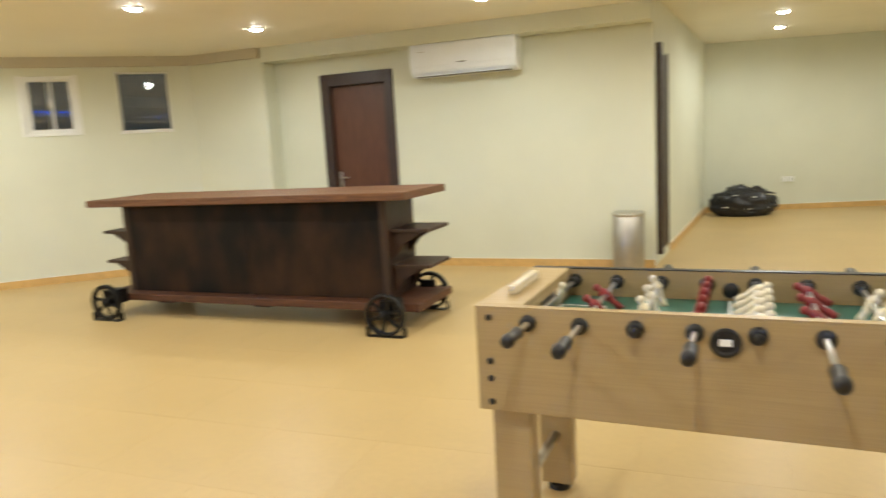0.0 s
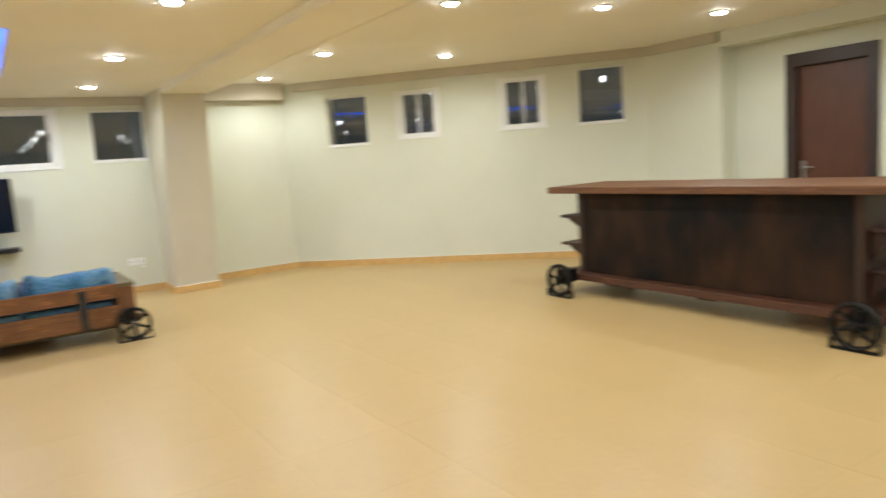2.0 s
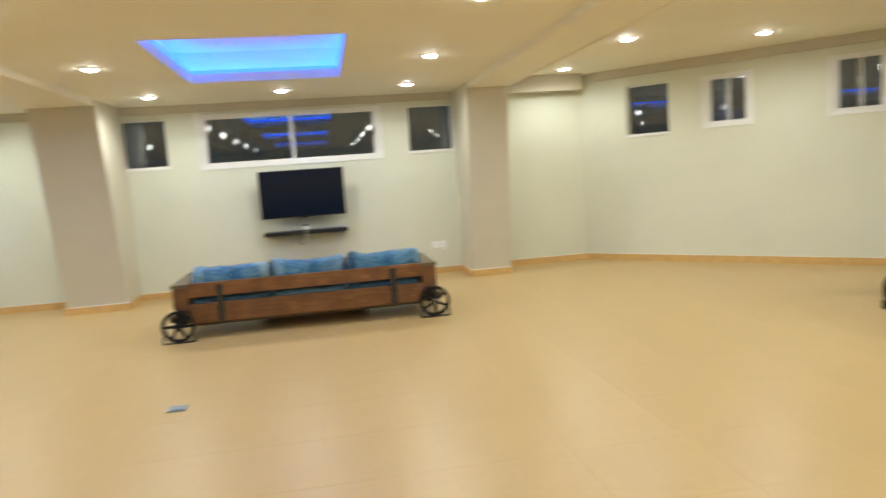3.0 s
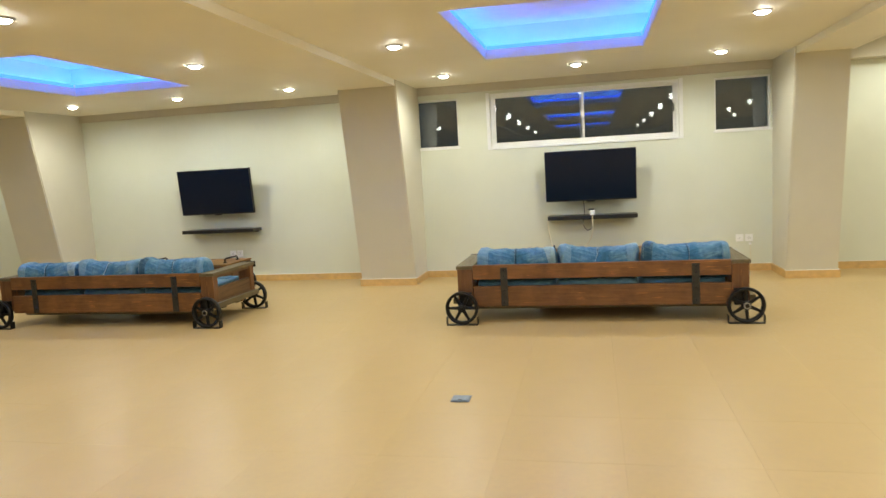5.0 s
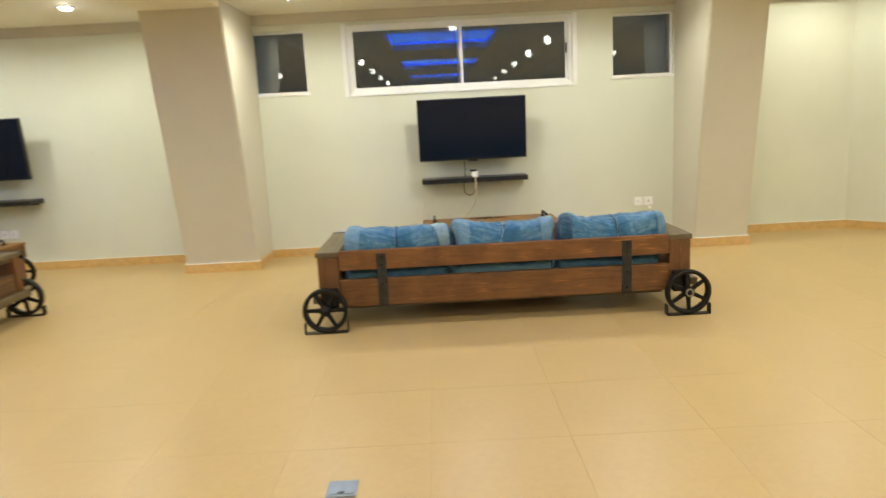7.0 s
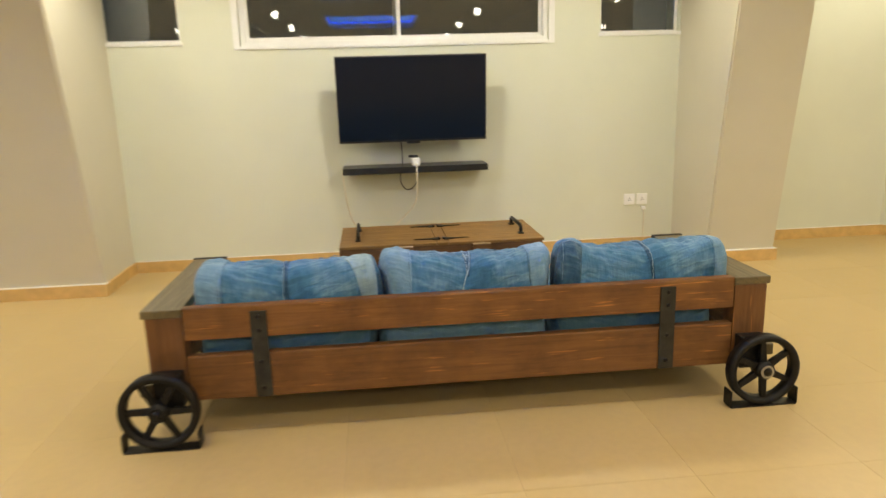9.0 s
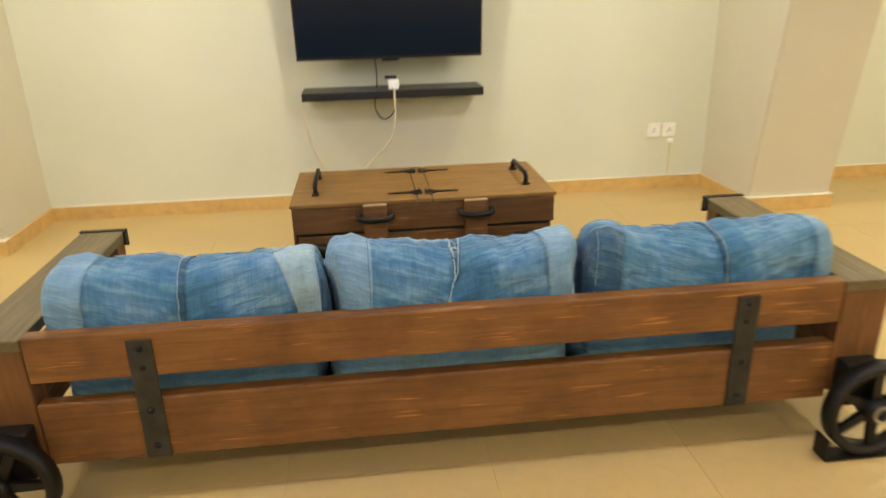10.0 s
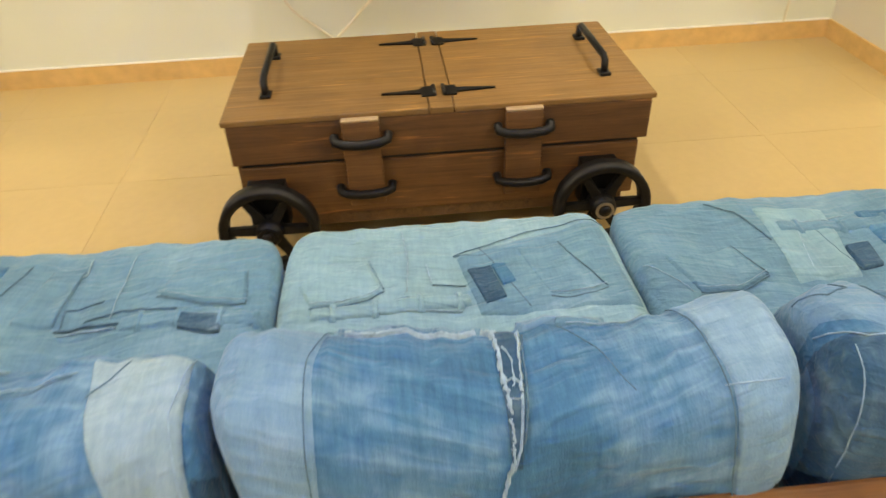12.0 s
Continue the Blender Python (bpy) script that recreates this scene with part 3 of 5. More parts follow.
# ---- wheels, shared by sofas, chests and bar ----
def wheel(parent, at, axis="x", r=0.15, spokes=6, turn=0.3, shoe=True, out=1, cap=None):
    """Cast wheel with a flat rim, spokes and a hub, chocked in a small steel shoe."""
    cx, cy, cz = at
    w = part("wheel", lathe([(r, -0.022), (r, 0.022), (r - 0.008, 0.026), (r - 0.026, 0.022), (r - 0.028, -0.022), (r - 0.008, -0.026)], axis, 36, at, closed=True), M_IRON, parent, "black cast iron spoked wheel", True)
    part("hub", lathe([(0.018, -0.034), (0.037, -0.03), (0.040, 0.0), (0.037, 0.03), (0.024, 0.036), (0.018, 0.038)], axis, 18, at), M_IRON, w, smooth=True)
    part("bearing_ring", lathe([(0.0195, out * 0.036), (0.0275, out * 0.036), (0.0275, out * 0.041), (0.0195, out * 0.041)], axis, 18, at, closed=True), M_STEEL if cap else M_IRON, w, "dull steel bearing ring" if cap else "")
    part("hub_cap", lathe([(0.004, out * 0.036), (0.017, out * 0.037), (0.016, out * 0.046), (0.002, out * 0.048)], axis, 16, at), M_IRON, w, smooth=True)
    for k in range(spokes):
        a = turn + 2 * math.pi * k / spokes
        bm = box(-0.010, 0.010, -0.0115, 0.0115, 0.025, r - 0.020, 0.004)
        for v in bm.verts:
            v.co.y *= 1.45 - 0.55 * v.co.z / r
        rot = Matrix.Rotation(a, 4, "X") if axis == "x" else Matrix.Rotation(math.pi / 2, 4, "Z") @ Matrix.Rotation(a, 4, "X")
        bmesh.ops.transform(bm, matrix=Matrix.Translation(at) @ rot, verts=bm.verts)
        part("spoke", bm, M_IRON, w)
    if shoe:
        def bx(along0, along1, d0, d1, z0, z1):
            return box(cx + d0, cx + d1, cy + along0, cy + along1, z0, z1, 0.002) if axis == "x" else box(cx + along0, cx + along1, cy + d0, cy + d1, z0, z1, 0.002)
        s = part("wheel_chock", bx(-r * 0.95, r * 0.95, -0.03, 0.03, 0.0, 0.006), M_IRON, parent, "black steel wheel chock")
        for sg in (-1, 1):
            part("chock_plate", bx(sg * r * 0.93, sg * r * 0.97, -0.03, 0.03, 0.006, 0.075), M_IRON, s)
    return w


# ---- denim bolsters and seats ----
class Roll:
    """A stuffed roll: cross-section in x and z, length in y; u runs along it, v is an angle in degrees."""

    def __init__(self, length, a, b, power, seed, sag=0.0, lump=0.01, end=7.0, hump=(0.0, 0.0), flat=False, taper=(0.0, 0.0)):
        self.length, self.a, self.b, self.power, self.seed, self.sag, self.lump, self.end, self.hump, self.flat, self.taper = length, a, b, power, seed, sag, lump, end, hump, flat, taper

    def at(self, u, v, lift=0.0):
        t = 2 * u - 1
        f = max(0.0, 1 - abs(t) ** self.end) ** 0.36
        r = radians(v)
        c, s = math.cos(r), math.sin(r)
        e = 2.0 / (self.power if s > 0 or self.flat else 1.9)
        x = self.a * math.copysign(abs(c) ** e, c)
        z = self.b * math.copysign(abs(s) ** e, s)
        pinch = 1 - self.sag * math.exp(-((u - 0.5) / 0.07) ** 2) - self.sag * 0.5 * (1 - t * t)
        z *= 1 + (self.hump[0] * math.exp(-((u - 0.08) / 0.11) ** 2) + self.hump[1] * math.exp(-((u - 0.88) / 0.12) ** 2) if s > 0 else 0)
        p = Vector((x * (0.55 + 0.45 * f) * (0.5 + 0.5 * f) * pinch, (u - 0.5) * self.length * (1 - self.taper[0 if u < 0.5 else 1] * max(0.0, c)), z * f * pinch))
        q = Vector((p.x * 5 + self.seed, p.y * 6, p.z * 5))
        q2 = Vector((p.x * 14 + self.seed, p.y * 19, p.z * 14))
        w = self.lump * f * (noise.noise(q) + 0.45 * noise.noise(q2) + 0.5 * (0.5 - abs(noise.noise(Vector((p.y * 22 + self.seed, p.x * 8 + p.z * 4, p.z * 8))))) + 0.22 * (0.5 - abs(noise.noise(Vector((p.y * 12 + p.z * 30, p.x * 34, p.z * 34 + self.seed))))))
        out = Vector((c * self.b, 0, s * self.a)).normalized()
        return p + out * (w + lift)

    def on(self, u, v, lift=0.0):
        """As at(), but on a flat seat v is the share of the half width across its top."""
        if self.flat:
            k = self.power / 2
            z = max(0.0, 1 - abs(v) ** self.power) ** (1 / self.power)
            v = math.degrees(math.atan2(z ** k, math.copysign(abs(v) ** k, v)))
        return self.at(u, v, lift)

    def round(self, nv):
        """Angles at even steps round the cross-section."""
        k, p, ring = self.power / 2, self.power, []
        for i in range(1441):
            f = radians(i / 4)
            r = (abs(math.cos(f) / self.a) ** p + abs(math.sin(f) / self.b) ** p) ** (-1 / p)
            ring.append((r * math.cos(f), r * math.sin(f)))
        run = [0.0]
        for (x0, z0), (x1, z1) in zip(ring, ring[1:]):
            run.append(run[-1] + math.hypot(x1 - x0, z1 - z0))
        out, i = [], 0
        for j in range(nv):
            while run[i] < run[-1] * j / nv:
                i += 1
            x, z = ring[i][0] / self.a, ring[i][1] / self.b
            out.append(math.degrees(math.atan2(math.copysign(abs(z) ** k, z), math.copysign(abs(x) ** k, x))))
        return out

    def skin(self, nu=110, nv=110):
        bm = bmesh.new()
        turn = self.round(nv)
        rows = [[bm.verts.new(self.at(0.004 + 0.992 * i / nu, turn[j])) for j in range(nv)] for i in range(nu + 1)]
        for i in range(nu):
            for j in range(nv):
                bm.faces.new((rows[i][j], rows[i + 1][j], rows[i + 1][(j + 1) % nv], rows[i][(j + 1) % nv]))
        bm.faces.new(rows[0])
        bm.faces.new(rows[-1])
        return bm

    def patch(self, corners, lift=0.004, nu=26, nv=36, bow=0.0):
        """A piece of cloth sewn on; corners are four (u, v) in turn."""
        bm = bmesh.new()
        (a, b, c, d), rows = corners, []
        for i in range(nu + 1):
            s, row = i / nu, []
            for j in range(nv + 1):
                t = j / nv
                u = (a[0] * (1 - s) + b[0] * s) * (1 - t) + (d[0] * (1 - s) + c[0] * s) * t
                v = (a[1] * (1 - s) + b[1] * s) * (1 - t) + (d[1] * (1 - s) + c[1] * s) * t
                v += bow * math.sin(math.pi * s) * (0.35 + 0.65 * t)
                rim = min(s, 1 - s, t, 1 - t)
                row.append(bm.verts.new(self.on(u, v, lift if rim > 0 else -0.003)))
            rows.append(row)
        for i in range(nu):
            for j in range(nv):
                bm.faces.new((rows[i][j], rows[i + 1][j], rows[i + 1][j + 1], rows[i][j + 1]))
        return bm

    def ragged(self, points, width, lift=0.006, steps=16):
        """A frayed edge: a flat, uneven ribbon of loose cloth that stands off the surface."""
        bm, rows = bmesh.new(), []
        for (u0, v0), (u1, v1) in zip(points, points[1:]):
            for k in range(steps):
                t = k / steps
                u, v = u0 + (u1 - u0) * t, v0 + (v1 - v0) * t
                j = noise.noise(Vector((u * 160 + self.seed, v * 0.9, 1.7)))
                w = width / self.length * (0.75 + 0.7 * j)
                u += 0.0035 * noise.noise(Vector((u * 40, v * 0.35, self.seed)))
                rows.append([bm.verts.new(self.on(u + dx * w, v, lift * h)) for dx, h in ((-0.55, -0.4), (-0.4, 1.0), (-0.1, 1.35 + 0.3 * j), (0.25, 0.9), (0.5, -0.4))])
        for a, b in zip(rows, rows[1:]):
            for k in range(4):
                bm.faces.new((a[k], a[k + 1], b[k + 1], b[k]))
        return bm

    def seam(self, points, radius=0.004, lift=0.0035, steps=10):
        pts = []
        for (u0, v0), (u1, v1) in zip(points, points[1:]):
            for k in range(steps):
                t = k / steps
                pts.append(self.on(u0 + (u1 - u0) * t, v0 + (v1 - v0) * t, lift))
        pts.append(self.on(*points[-1], lift))
        return tube(pts, radius, 6)


def cushion(name, label, roll, base, at, patches, seams, group, bands=()):
    c = tagged(finish(roll.skin(), name, DENIMS[base], None, True), label, "cushion", group)
    c.matrix_basis = pose(*at)
    for kind, tone, corners in patches:
        p = part(kind, roll.patch(corners, {"pocket": 0.006, "belt_label": 0.0085, "fly": 0.0045, "hem": 0.009}.get(kind, 0.004), bow=0.035 if kind == "pocket" else 0.0), DENIMS[tone], c, f"{tone} denim {kind}", True)
        if kind == "pocket":
            (ua, va), (ub, vb), (uc, vc), (ud, vd) = corners
            hem = [(ud + (uc - ud) * q / 8, vd + (vc - vd) * q / 8 + 0.035 * math.sin(math.pi * q / 8) + 0.012) for q in range(9)]
            # Stitch lines double as painted edge shade, dark, and highlight, pale.
            part("stitch_shade_line", roll.seam(hem, 0.0016, 0.004, 3), M_SEAM_D, p, smooth=True)
            part("stitch_shade_line", roll.seam([(u, v - 0.035) for u, v in hem], 0.0009, 0.007, 3), M_SEAM, p, smooth=True)
            part("stitch_shade_line", roll.seam([(ub, vb), (uc, vc)], 0.0011, 0.006, 8), M_SEAM_D, p, smooth=True)
    for tone, u0, u1, v0, v1 in bands:
        w = part("waistband", roll.patch(band(u0, u1, v0, v1), 0.0065, 40, 8), DENIMS[tone], c, f"{tone} denim waistband", True)
        for q in (0.12, 0.38, 0.66, 0.9):
            u = u0 + (u1 - u0) * q
            part("belt_loop", roll.patch(band(u, u + 0.022, v0 - 0.02, v1 + 0.02), 0.0095, 4, 8), DENIMS[tone], w, "", True)
    for tone, r, pts in seams:
        if tone == "fray":
            part("frayed_seam", roll.ragged(pts, r * 1.15), M_FRAY, c, "frayed whitish seam", True)
        else:
            part("seam", roll.seam(pts, r * (0.32 if roll.flat else 0.27), 0.0033 if roll.flat else 0.0046), M_SEAM if tone == "light" else M_SEAM_D, c, smooth=True)
    return c


def band(u0, u1, v0, v1, skew=0.0):
    return [(u0, v0), (u1, v0), (u1 + skew, v1), (u0 + skew, v1)]


SOFA_AT = (-8.20, -1.005, 0.0)


def sofa():
    s = thing("sofa", "long red-brown plank sofa on black spoked wheels", "sofa", SOFA_AT, group="plank sofas on wheels")
    for sy in (-1, 1):
        for x0, x1 in ((0.39, 0.48), (-0.355, -0.275)):
            part("post", box(x0, x1, sy * 1.115, sy * 1.255, 0.17, 0.497, 0.006), M_WOOD_Z, s)
        part("armrest", box(-0.378, 0.484, sy * 1.112, sy * 1.266, 0.497, 0.53, 0.005), M_ARM, s, "dark brown plank armrest")
        part("arm_board", box(-0.275, 0.39, sy * 1.205, sy * 1.245, 0.468, 0.497, 0.004), M_WOOD_X, s)
        part("arm_board", box(-0.275, 0.39, sy * 1.205, sy * 1.245, 0.235, 0.372, 0.004), M_WOOD_X, s)
        part("side_ledge", box(-0.355, 0.48, sy * 1.2565, sy * 1.305, 0.178, 0.228, 0.005), M_ARM, s)
        part("side_rail", box(-0.275, 0.39, sy * 1.20, sy * 1.255, 0.17, 0.234, 0.004), M_WOOD_X, s)
        br = part("corner_bracket", box(-0.388, -0.3785, sy * 1.108, sy * 1.270, 0.47, 0.534, 0.003), M_IRON, s, "black metal corner bracket")
        part("bracket_top", box(-0.3785, -0.362, sy * 1.108, sy * 1.270, 0.5302, 0.534, 0.001), M_IRON, br)
        part("bracket_side", box(-0.3785, -0.345, sy * 1.106, sy * 1.1115, 0.485, 0.534, 0.001), M_IRON, br)
        st = part("back_strap", box(0.481, 0.489, sy * 0.825 - 0.032, sy * 0.825 + 0.032, 0.152, 0.508, 0.002), M_STRAP, s, "dark metal strap")
        for z in (0.19, 0.30, 0.43, 0.485):
            part("bolt", lathe([(0.009, 0.489), (0.009, 0.492), (0.005, 0.495)], "x", 10, (0, sy * 0.825, z)), M_IRON, st)
        for x in (0.565, -0.405):
            wheel(s, (x, sy * 1.21, 0.156), "x", 0.15, 6, 0.25 + 0.3 * sy + x, True, 1 if x > 0 else -1, M_STEEL if sy > 0 else None)
            part("axle_bracket", box(0.482 if x > 0 else -0.378, 0.536 if x > 0 else -0.357, sy * 1.125, sy * 1.235, 0.15, 0.288, 0.006), M_IRON, s, "black iron axle bracket")
    part("back_rail", box(0.435, 0.481, -1.112, 1.112, 0.40, 0.532, 0.007), M_WOOD, s)
    part("back_plank", box(0.435, 0.481, -1.112, 1.112, 0.15, 0.335, 0.007), M_WOOD, s)
    # Front plank and under beams are unseen, set low to darken underneath.
    part("front_plank", box(-0.36, -0.32, -1.112, 1.112, 0.095, 0.225, 0.006), M_WOOD, s)
    part("seat_board", box(-0.318, 0.43, -1.112, 1.112, 0.195, 0.222), M_WOOD_X, s)
    for x in (-0.25, 0.05, 0.3):
        part("under_beam", box(x - 0.03, x + 0.03, -1.112, 1.112, 0.10, 0.195), M_ARM, s)
    return s


def sofa_set():
    made = [sofa()]
    ox, oy, _ = SOFA_AT
    specs = [
        ("mid", 3.1, [("patch", "light", band(0.01, 0.15, -40, 170, 0.03)), ("patch", "white", [(0.90, -25), (0.965, -25), (0.968, 112), (0.785, 122)]),
                      ("patch", "mid", [(0.968, 40), (0.994, 40), (0.994, 106), (0.966, 110)]), ("patch", "dark", [(0.965, -40), (0.994, -40), (0.994, 38), (0.970, 42)]),
                      ("fly", "dark", band(0.485, 0.51, -20, 120, 0.0))],
         [("fray", 0.0035, [(0.485, 130), (0.487, 60), (0.485, -30)]), ("dark", 0.004, [(0.812, 90), (0.84, 97), (0.862, 110)]),
          ("light", 0.004, [(0.965, -20), (0.955, 40), (0.948, 82), (0.968, 110)]), ("dark", 0.003, [(0.15, -40), (0.17, 60), (0.18, 150)]), ("light", 0.006, [(0.2, 124), (0.4, 120), (0.64, 124)]),
          ("light", 0.004, [(0.64, 93), (0.72, 97), (0.782, 103)]), ("dark", 0.004, [(0.64, 90), (0.73, 94), (0.775, 100)])]),
        ("mid", 7.7, [("patch", "light", [(0.006, -40), (0.126, -40), (0.206, 136), (0.006, 160)]), ("patch", "light", [(0.905, -30), (0.994, -30), (0.994, 145), (0.812, 132)]),
                      ("fly", "dark", [(0.486, 20), (0.503, 20), (0.530, 114), (0.482, 126)]), ("hem", "light", [(0.22, 123), (0.31, 120), (0.32, 130), (0.21, 131)]), ("hem", "teal", [(0.33, 121), (0.475, 123), (0.475, 131), (0.33, 131)]), ("hem", "light", [(0.54, 120), (0.60, 119), (0.62, 127), (0.53, 128)]), ("hem", "teal", [(0.60, 119), (0.68, 117), (0.70, 129), (0.61, 129)]), ("hem", "teal", [(0.255, 121), (0.285, 119), (0.29, 128), (0.26, 128)]), ("hem", "mid", [(0.31, 122), (0.39, 120), (0.40, 129), (0.30, 129)]), ("hem", "teal", [(0.42, 120), (0.455, 122), (0.46, 128), (0.41, 128)])],
         [("fray", 0.005, [(0.23, 122), (0.28, 119), (0.33, 121), (0.40, 119), (0.46, 122)]), ("fray", 0.008, [(0.482, 128), (0.487, 105), (0.491, 80), (0.492, 62)]), ("fray", 0.006, [(0.490, 60), (0.492, 45), (0.489, 26), (0.462, 4), (0.45, -20)]), ("fray", 0.0065, [(0.531, 114), (0.525, 96), (0.513, 76)]), ("light", 0.007, [(0.513, 75), (0.502, 36), (0.488, 22)]), ("fray", 0.005, [(0.47, 121), (0.482, 117), (0.495, 119)]), ("fray", 0.004, [(0.45, 0), (0.462, 6), (0.47, -2)]), ("dark", 0.005, [(0.537, 110), (0.527, 88), (0.509, 40)]),
          ("fray", 0.006, [(0.488, 84), (0.505, 86), (0.521, 82)]), ("fray", 0.005, [(0.49, 74), (0.507, 72), (0.515, 76)]), ("fray", 0.004, [(0.497, 98), (0.508, 92), (0.503, 80)]), ("dark", 0.0035, [(0.126, -40), (0.145, 40), (0.172, 92), (0.206, 134)]),
          ("dark", 0.0035, [(0.905, -30), (0.862, 35), (0.838, 75), (0.815, 130)]), ("light", 0.0035, [(0.838, 66), (0.94, 67)]), ("light", 0.003, [(0.21, 121), (0.28, 118), (0.33, 121)]), ("light", 0.003, [(0.62, 117), (0.70, 116), (0.76, 118)]),
          ("dark", 0.003, [(0.60, 112), (0.66, 90), (0.70, 70)])]),
        ("mid", 12.9, [("patch", "light", [(0.006, 92), (0.13, 80), (0.17, 150), (0.006, 150)]), ("patch", "dark", [(0.006, -40), (0.12, -40), (0.145, 74), (0.006, 88)]), ("patch", "light", band(0.90, 0.985, -50, 160, 0.0)),
                       ("fly", "dark", [(0.535, -20), (0.55, -20), (0.52, 120), (0.49, 126)])],
         [("fray", 0.004, [(0.48, 132), (0.51, 95), (0.533, 60), (0.535, 10), (0.52, -30)]), ("light", 0.004, [(0.012, 90), (0.06, 78), (0.13, 75)]),
          ("light", 0.003, [(0.03, 0), (0.04, 76)]), ("dark", 0.005, [(0.02, 118), (0.06, 104), (0.10, 108), (0.09, 122)]), ("dark", 0.003, [(0.12, -40), (0.145, 74), (0.17, 140)]), ("dark", 0.003, [(0.90, -50), (0.89, 150)]),
          ("dark", 0.003, [(0.33, 125), (0.37, 80), (0.36, 20)]), ("light", 0.003, [(0.62, 100), (0.78, 92), (0.88, 96)])]),
    ]
    humps, middles = ((0.04, 0.0), (0.20, -0.02), (0.19, 0.08)), (-0.718, 0.012, 0.757)
    for k, (base, seed, patches, seams) in enumerate(specs):
        r = Roll(0.735, 0.118, 0.148, 3.0, seed, 0.05, 0.02, 28.0, humps[k], taper=((0.0, -0.05), (0.10, 0.11), (-0.05, 0.0))[k])
        made.append(cushion("back_cushion", "stuffed back cushion sewn from faded blue jeans", r, base, (ox + 0.31, oy + middles[k], 0.510), patches, seams, "denim back cushions"))
    # on the flat seats the second number runs across the top, -1 at the front edge
    seats = [
        ("teal", 21.0, [("pocket", "teal", [(0.70, -0.68), (0.91, -0.60), (0.92, -0.37), (0.68, -0.44)]), ("pocket", "teal", [(0.31, -0.33), (0.43, -0.28), (0.44, -0.72), (0.35, -0.74)]), ("belt_label", "dark", [(0.75, -0.29), (0.86, -0.28), (0.87, -0.15), (0.76, -0.18)]),
                        ("patch", "mid", [(0.02, -0.85), (0.20, -0.85), (0.22, 0.2), (0.02, 0.2)])],
         [("dark", 0.009, [(0.44, -0.25), (0.52, -0.26), (0.60, -0.26)]), ("light", 0.006, [(0.45, -0.22), (0.6, -0.23)]), ("dark", 0.006, [(0.51, -0.29), (0.60, -0.35), (0.76, -0.32)]), ("dark", 0.006, [(0.62, -0.26), (0.75, -0.30)]), ("light", 0.004, [(0.62, -0.22), (0.75, -0.24), (0.92, -0.24)]),
          ("dark", 0.004, [(0.24, -0.55), (0.28, -0.78)]), ("dark", 0.008, [(0.42, -0.30), (0.425, -0.47)]), ("dark", 0.005, [(0.45, -0.27), (0.445, -0.39), (0.54, -0.43)]), ("light", 0.004, [(0.57, -0.8), (0.575, -0.3)]), ("light", 0.005, [(0.44, -0.82), (0.45, -0.68), (0.40, -0.66)])]),
        ("pale", 27.0, [("pocket", "pale", [(0.06, -0.45), (0.26, -0.58), (0.30, -0.34), (0.10, -0.27)]), ("patch", "teal", [(0.54, -0.10), (0.985, -0.10), (0.965, -0.84), (0.50, -0.57)]), ("pocket", "teal", [(0.68, -0.60), (0.81, -0.63), (0.90, -0.25), (0.74, -0.21)]),
                        ("belt_label", "dark", [(0.53, -0.45), (0.60, -0.47), (0.625, -0.22), (0.565, -0.17)]), ("belt_label", "mid", [(0.60, -0.47), (0.64, -0.475), (0.66, -0.33), (0.62, -0.31)])],
         [("dark", 0.006, [(0.28, -0.24), (0.36, -0.26), (0.52, -0.19)]), ("light", 0.005, [(0.30, -0.19), (0.5, -0.14)]), ("dark", 0.005, [(0.43, -0.35), (0.52, -0.32)]), ("dark", 0.005, [(0.58, -0.62), (0.63, -0.40), (0.68, -0.14)]), ("dark", 0.005, [(0.50, -0.57), (0.59, -0.56)]),
          ("light", 0.004, [(0.36, -0.85), (0.37, -0.55), (0.36, -0.3)]), ("light", 0.004, [(0.43, -0.37), (0.42, -0.52)]), ("dark", 0.004, [(0.50, -0.57), (0.73, -0.75), (0.965, -0.84)])]),
        ("teal", 33.0, [("pocket", "teal", [(0.09, -0.41), (0.30, -0.47), (0.35, -0.23), (0.14, -0.14)]), ("patch", "pale", [(0.42, -0.15), (0.60, -0.15), (0.66, -0.75), (0.44, -0.80)]), ("belt_label", "dark", [(0.62, -0.40), (0.69, -0.41), (0.68, -0.23), (0.61, -0.20)]), ("pocket", "mid", [(0.74, -0.7), (0.92, -0.66), (0.93, -0.36), (0.73, -0.38)])],
         [("dark", 0.005, [(0.31, -0.86), (0.38, -0.75), (0.42, -0.47)]), ("dark", 0.005, [(0.14, -0.20), (0.24, -0.25), (0.35, -0.23)]), ("light", 0.004, [(0.53, -0.61), (0.48, -0.24), (0.60, -0.23)]), ("dark", 0.005, [(0.57, -0.58), (0.61, -0.20)]),
          ("dark", 0.009, [(0.55, -0.58), (0.62, -0.62), (0.72, -0.58)]), ("light", 0.004, [(0.55, -0.62), (0.70, -0.66)]), ("light", 0.003, [(0.03, -0.42), (0.12, -0.14)])]),
    ]
    for k, (base, seed, patches, seams) in enumerate(seats):
        y = oy - 0.735 + 0.735 * k
        r = Roll(0.742, 0.408, 0.076, 6.0, seed, 0.0, 0.011, 20.0, flat=True)
        made.append(cushion("seat_cushion", "flat seat cushion sewn from worn jeans with pockets", r, base, (ox - 0.032, y, 0.299), patches, seams, "denim seat cushions", ([("teal", 0.60, 0.98, -0.31, -0.21)], [("pale", 0.10, 0.53, -0.26, -0.17)], [("teal", 0.46, 0.96, -0.62, -0.53)])[k]))
    return made


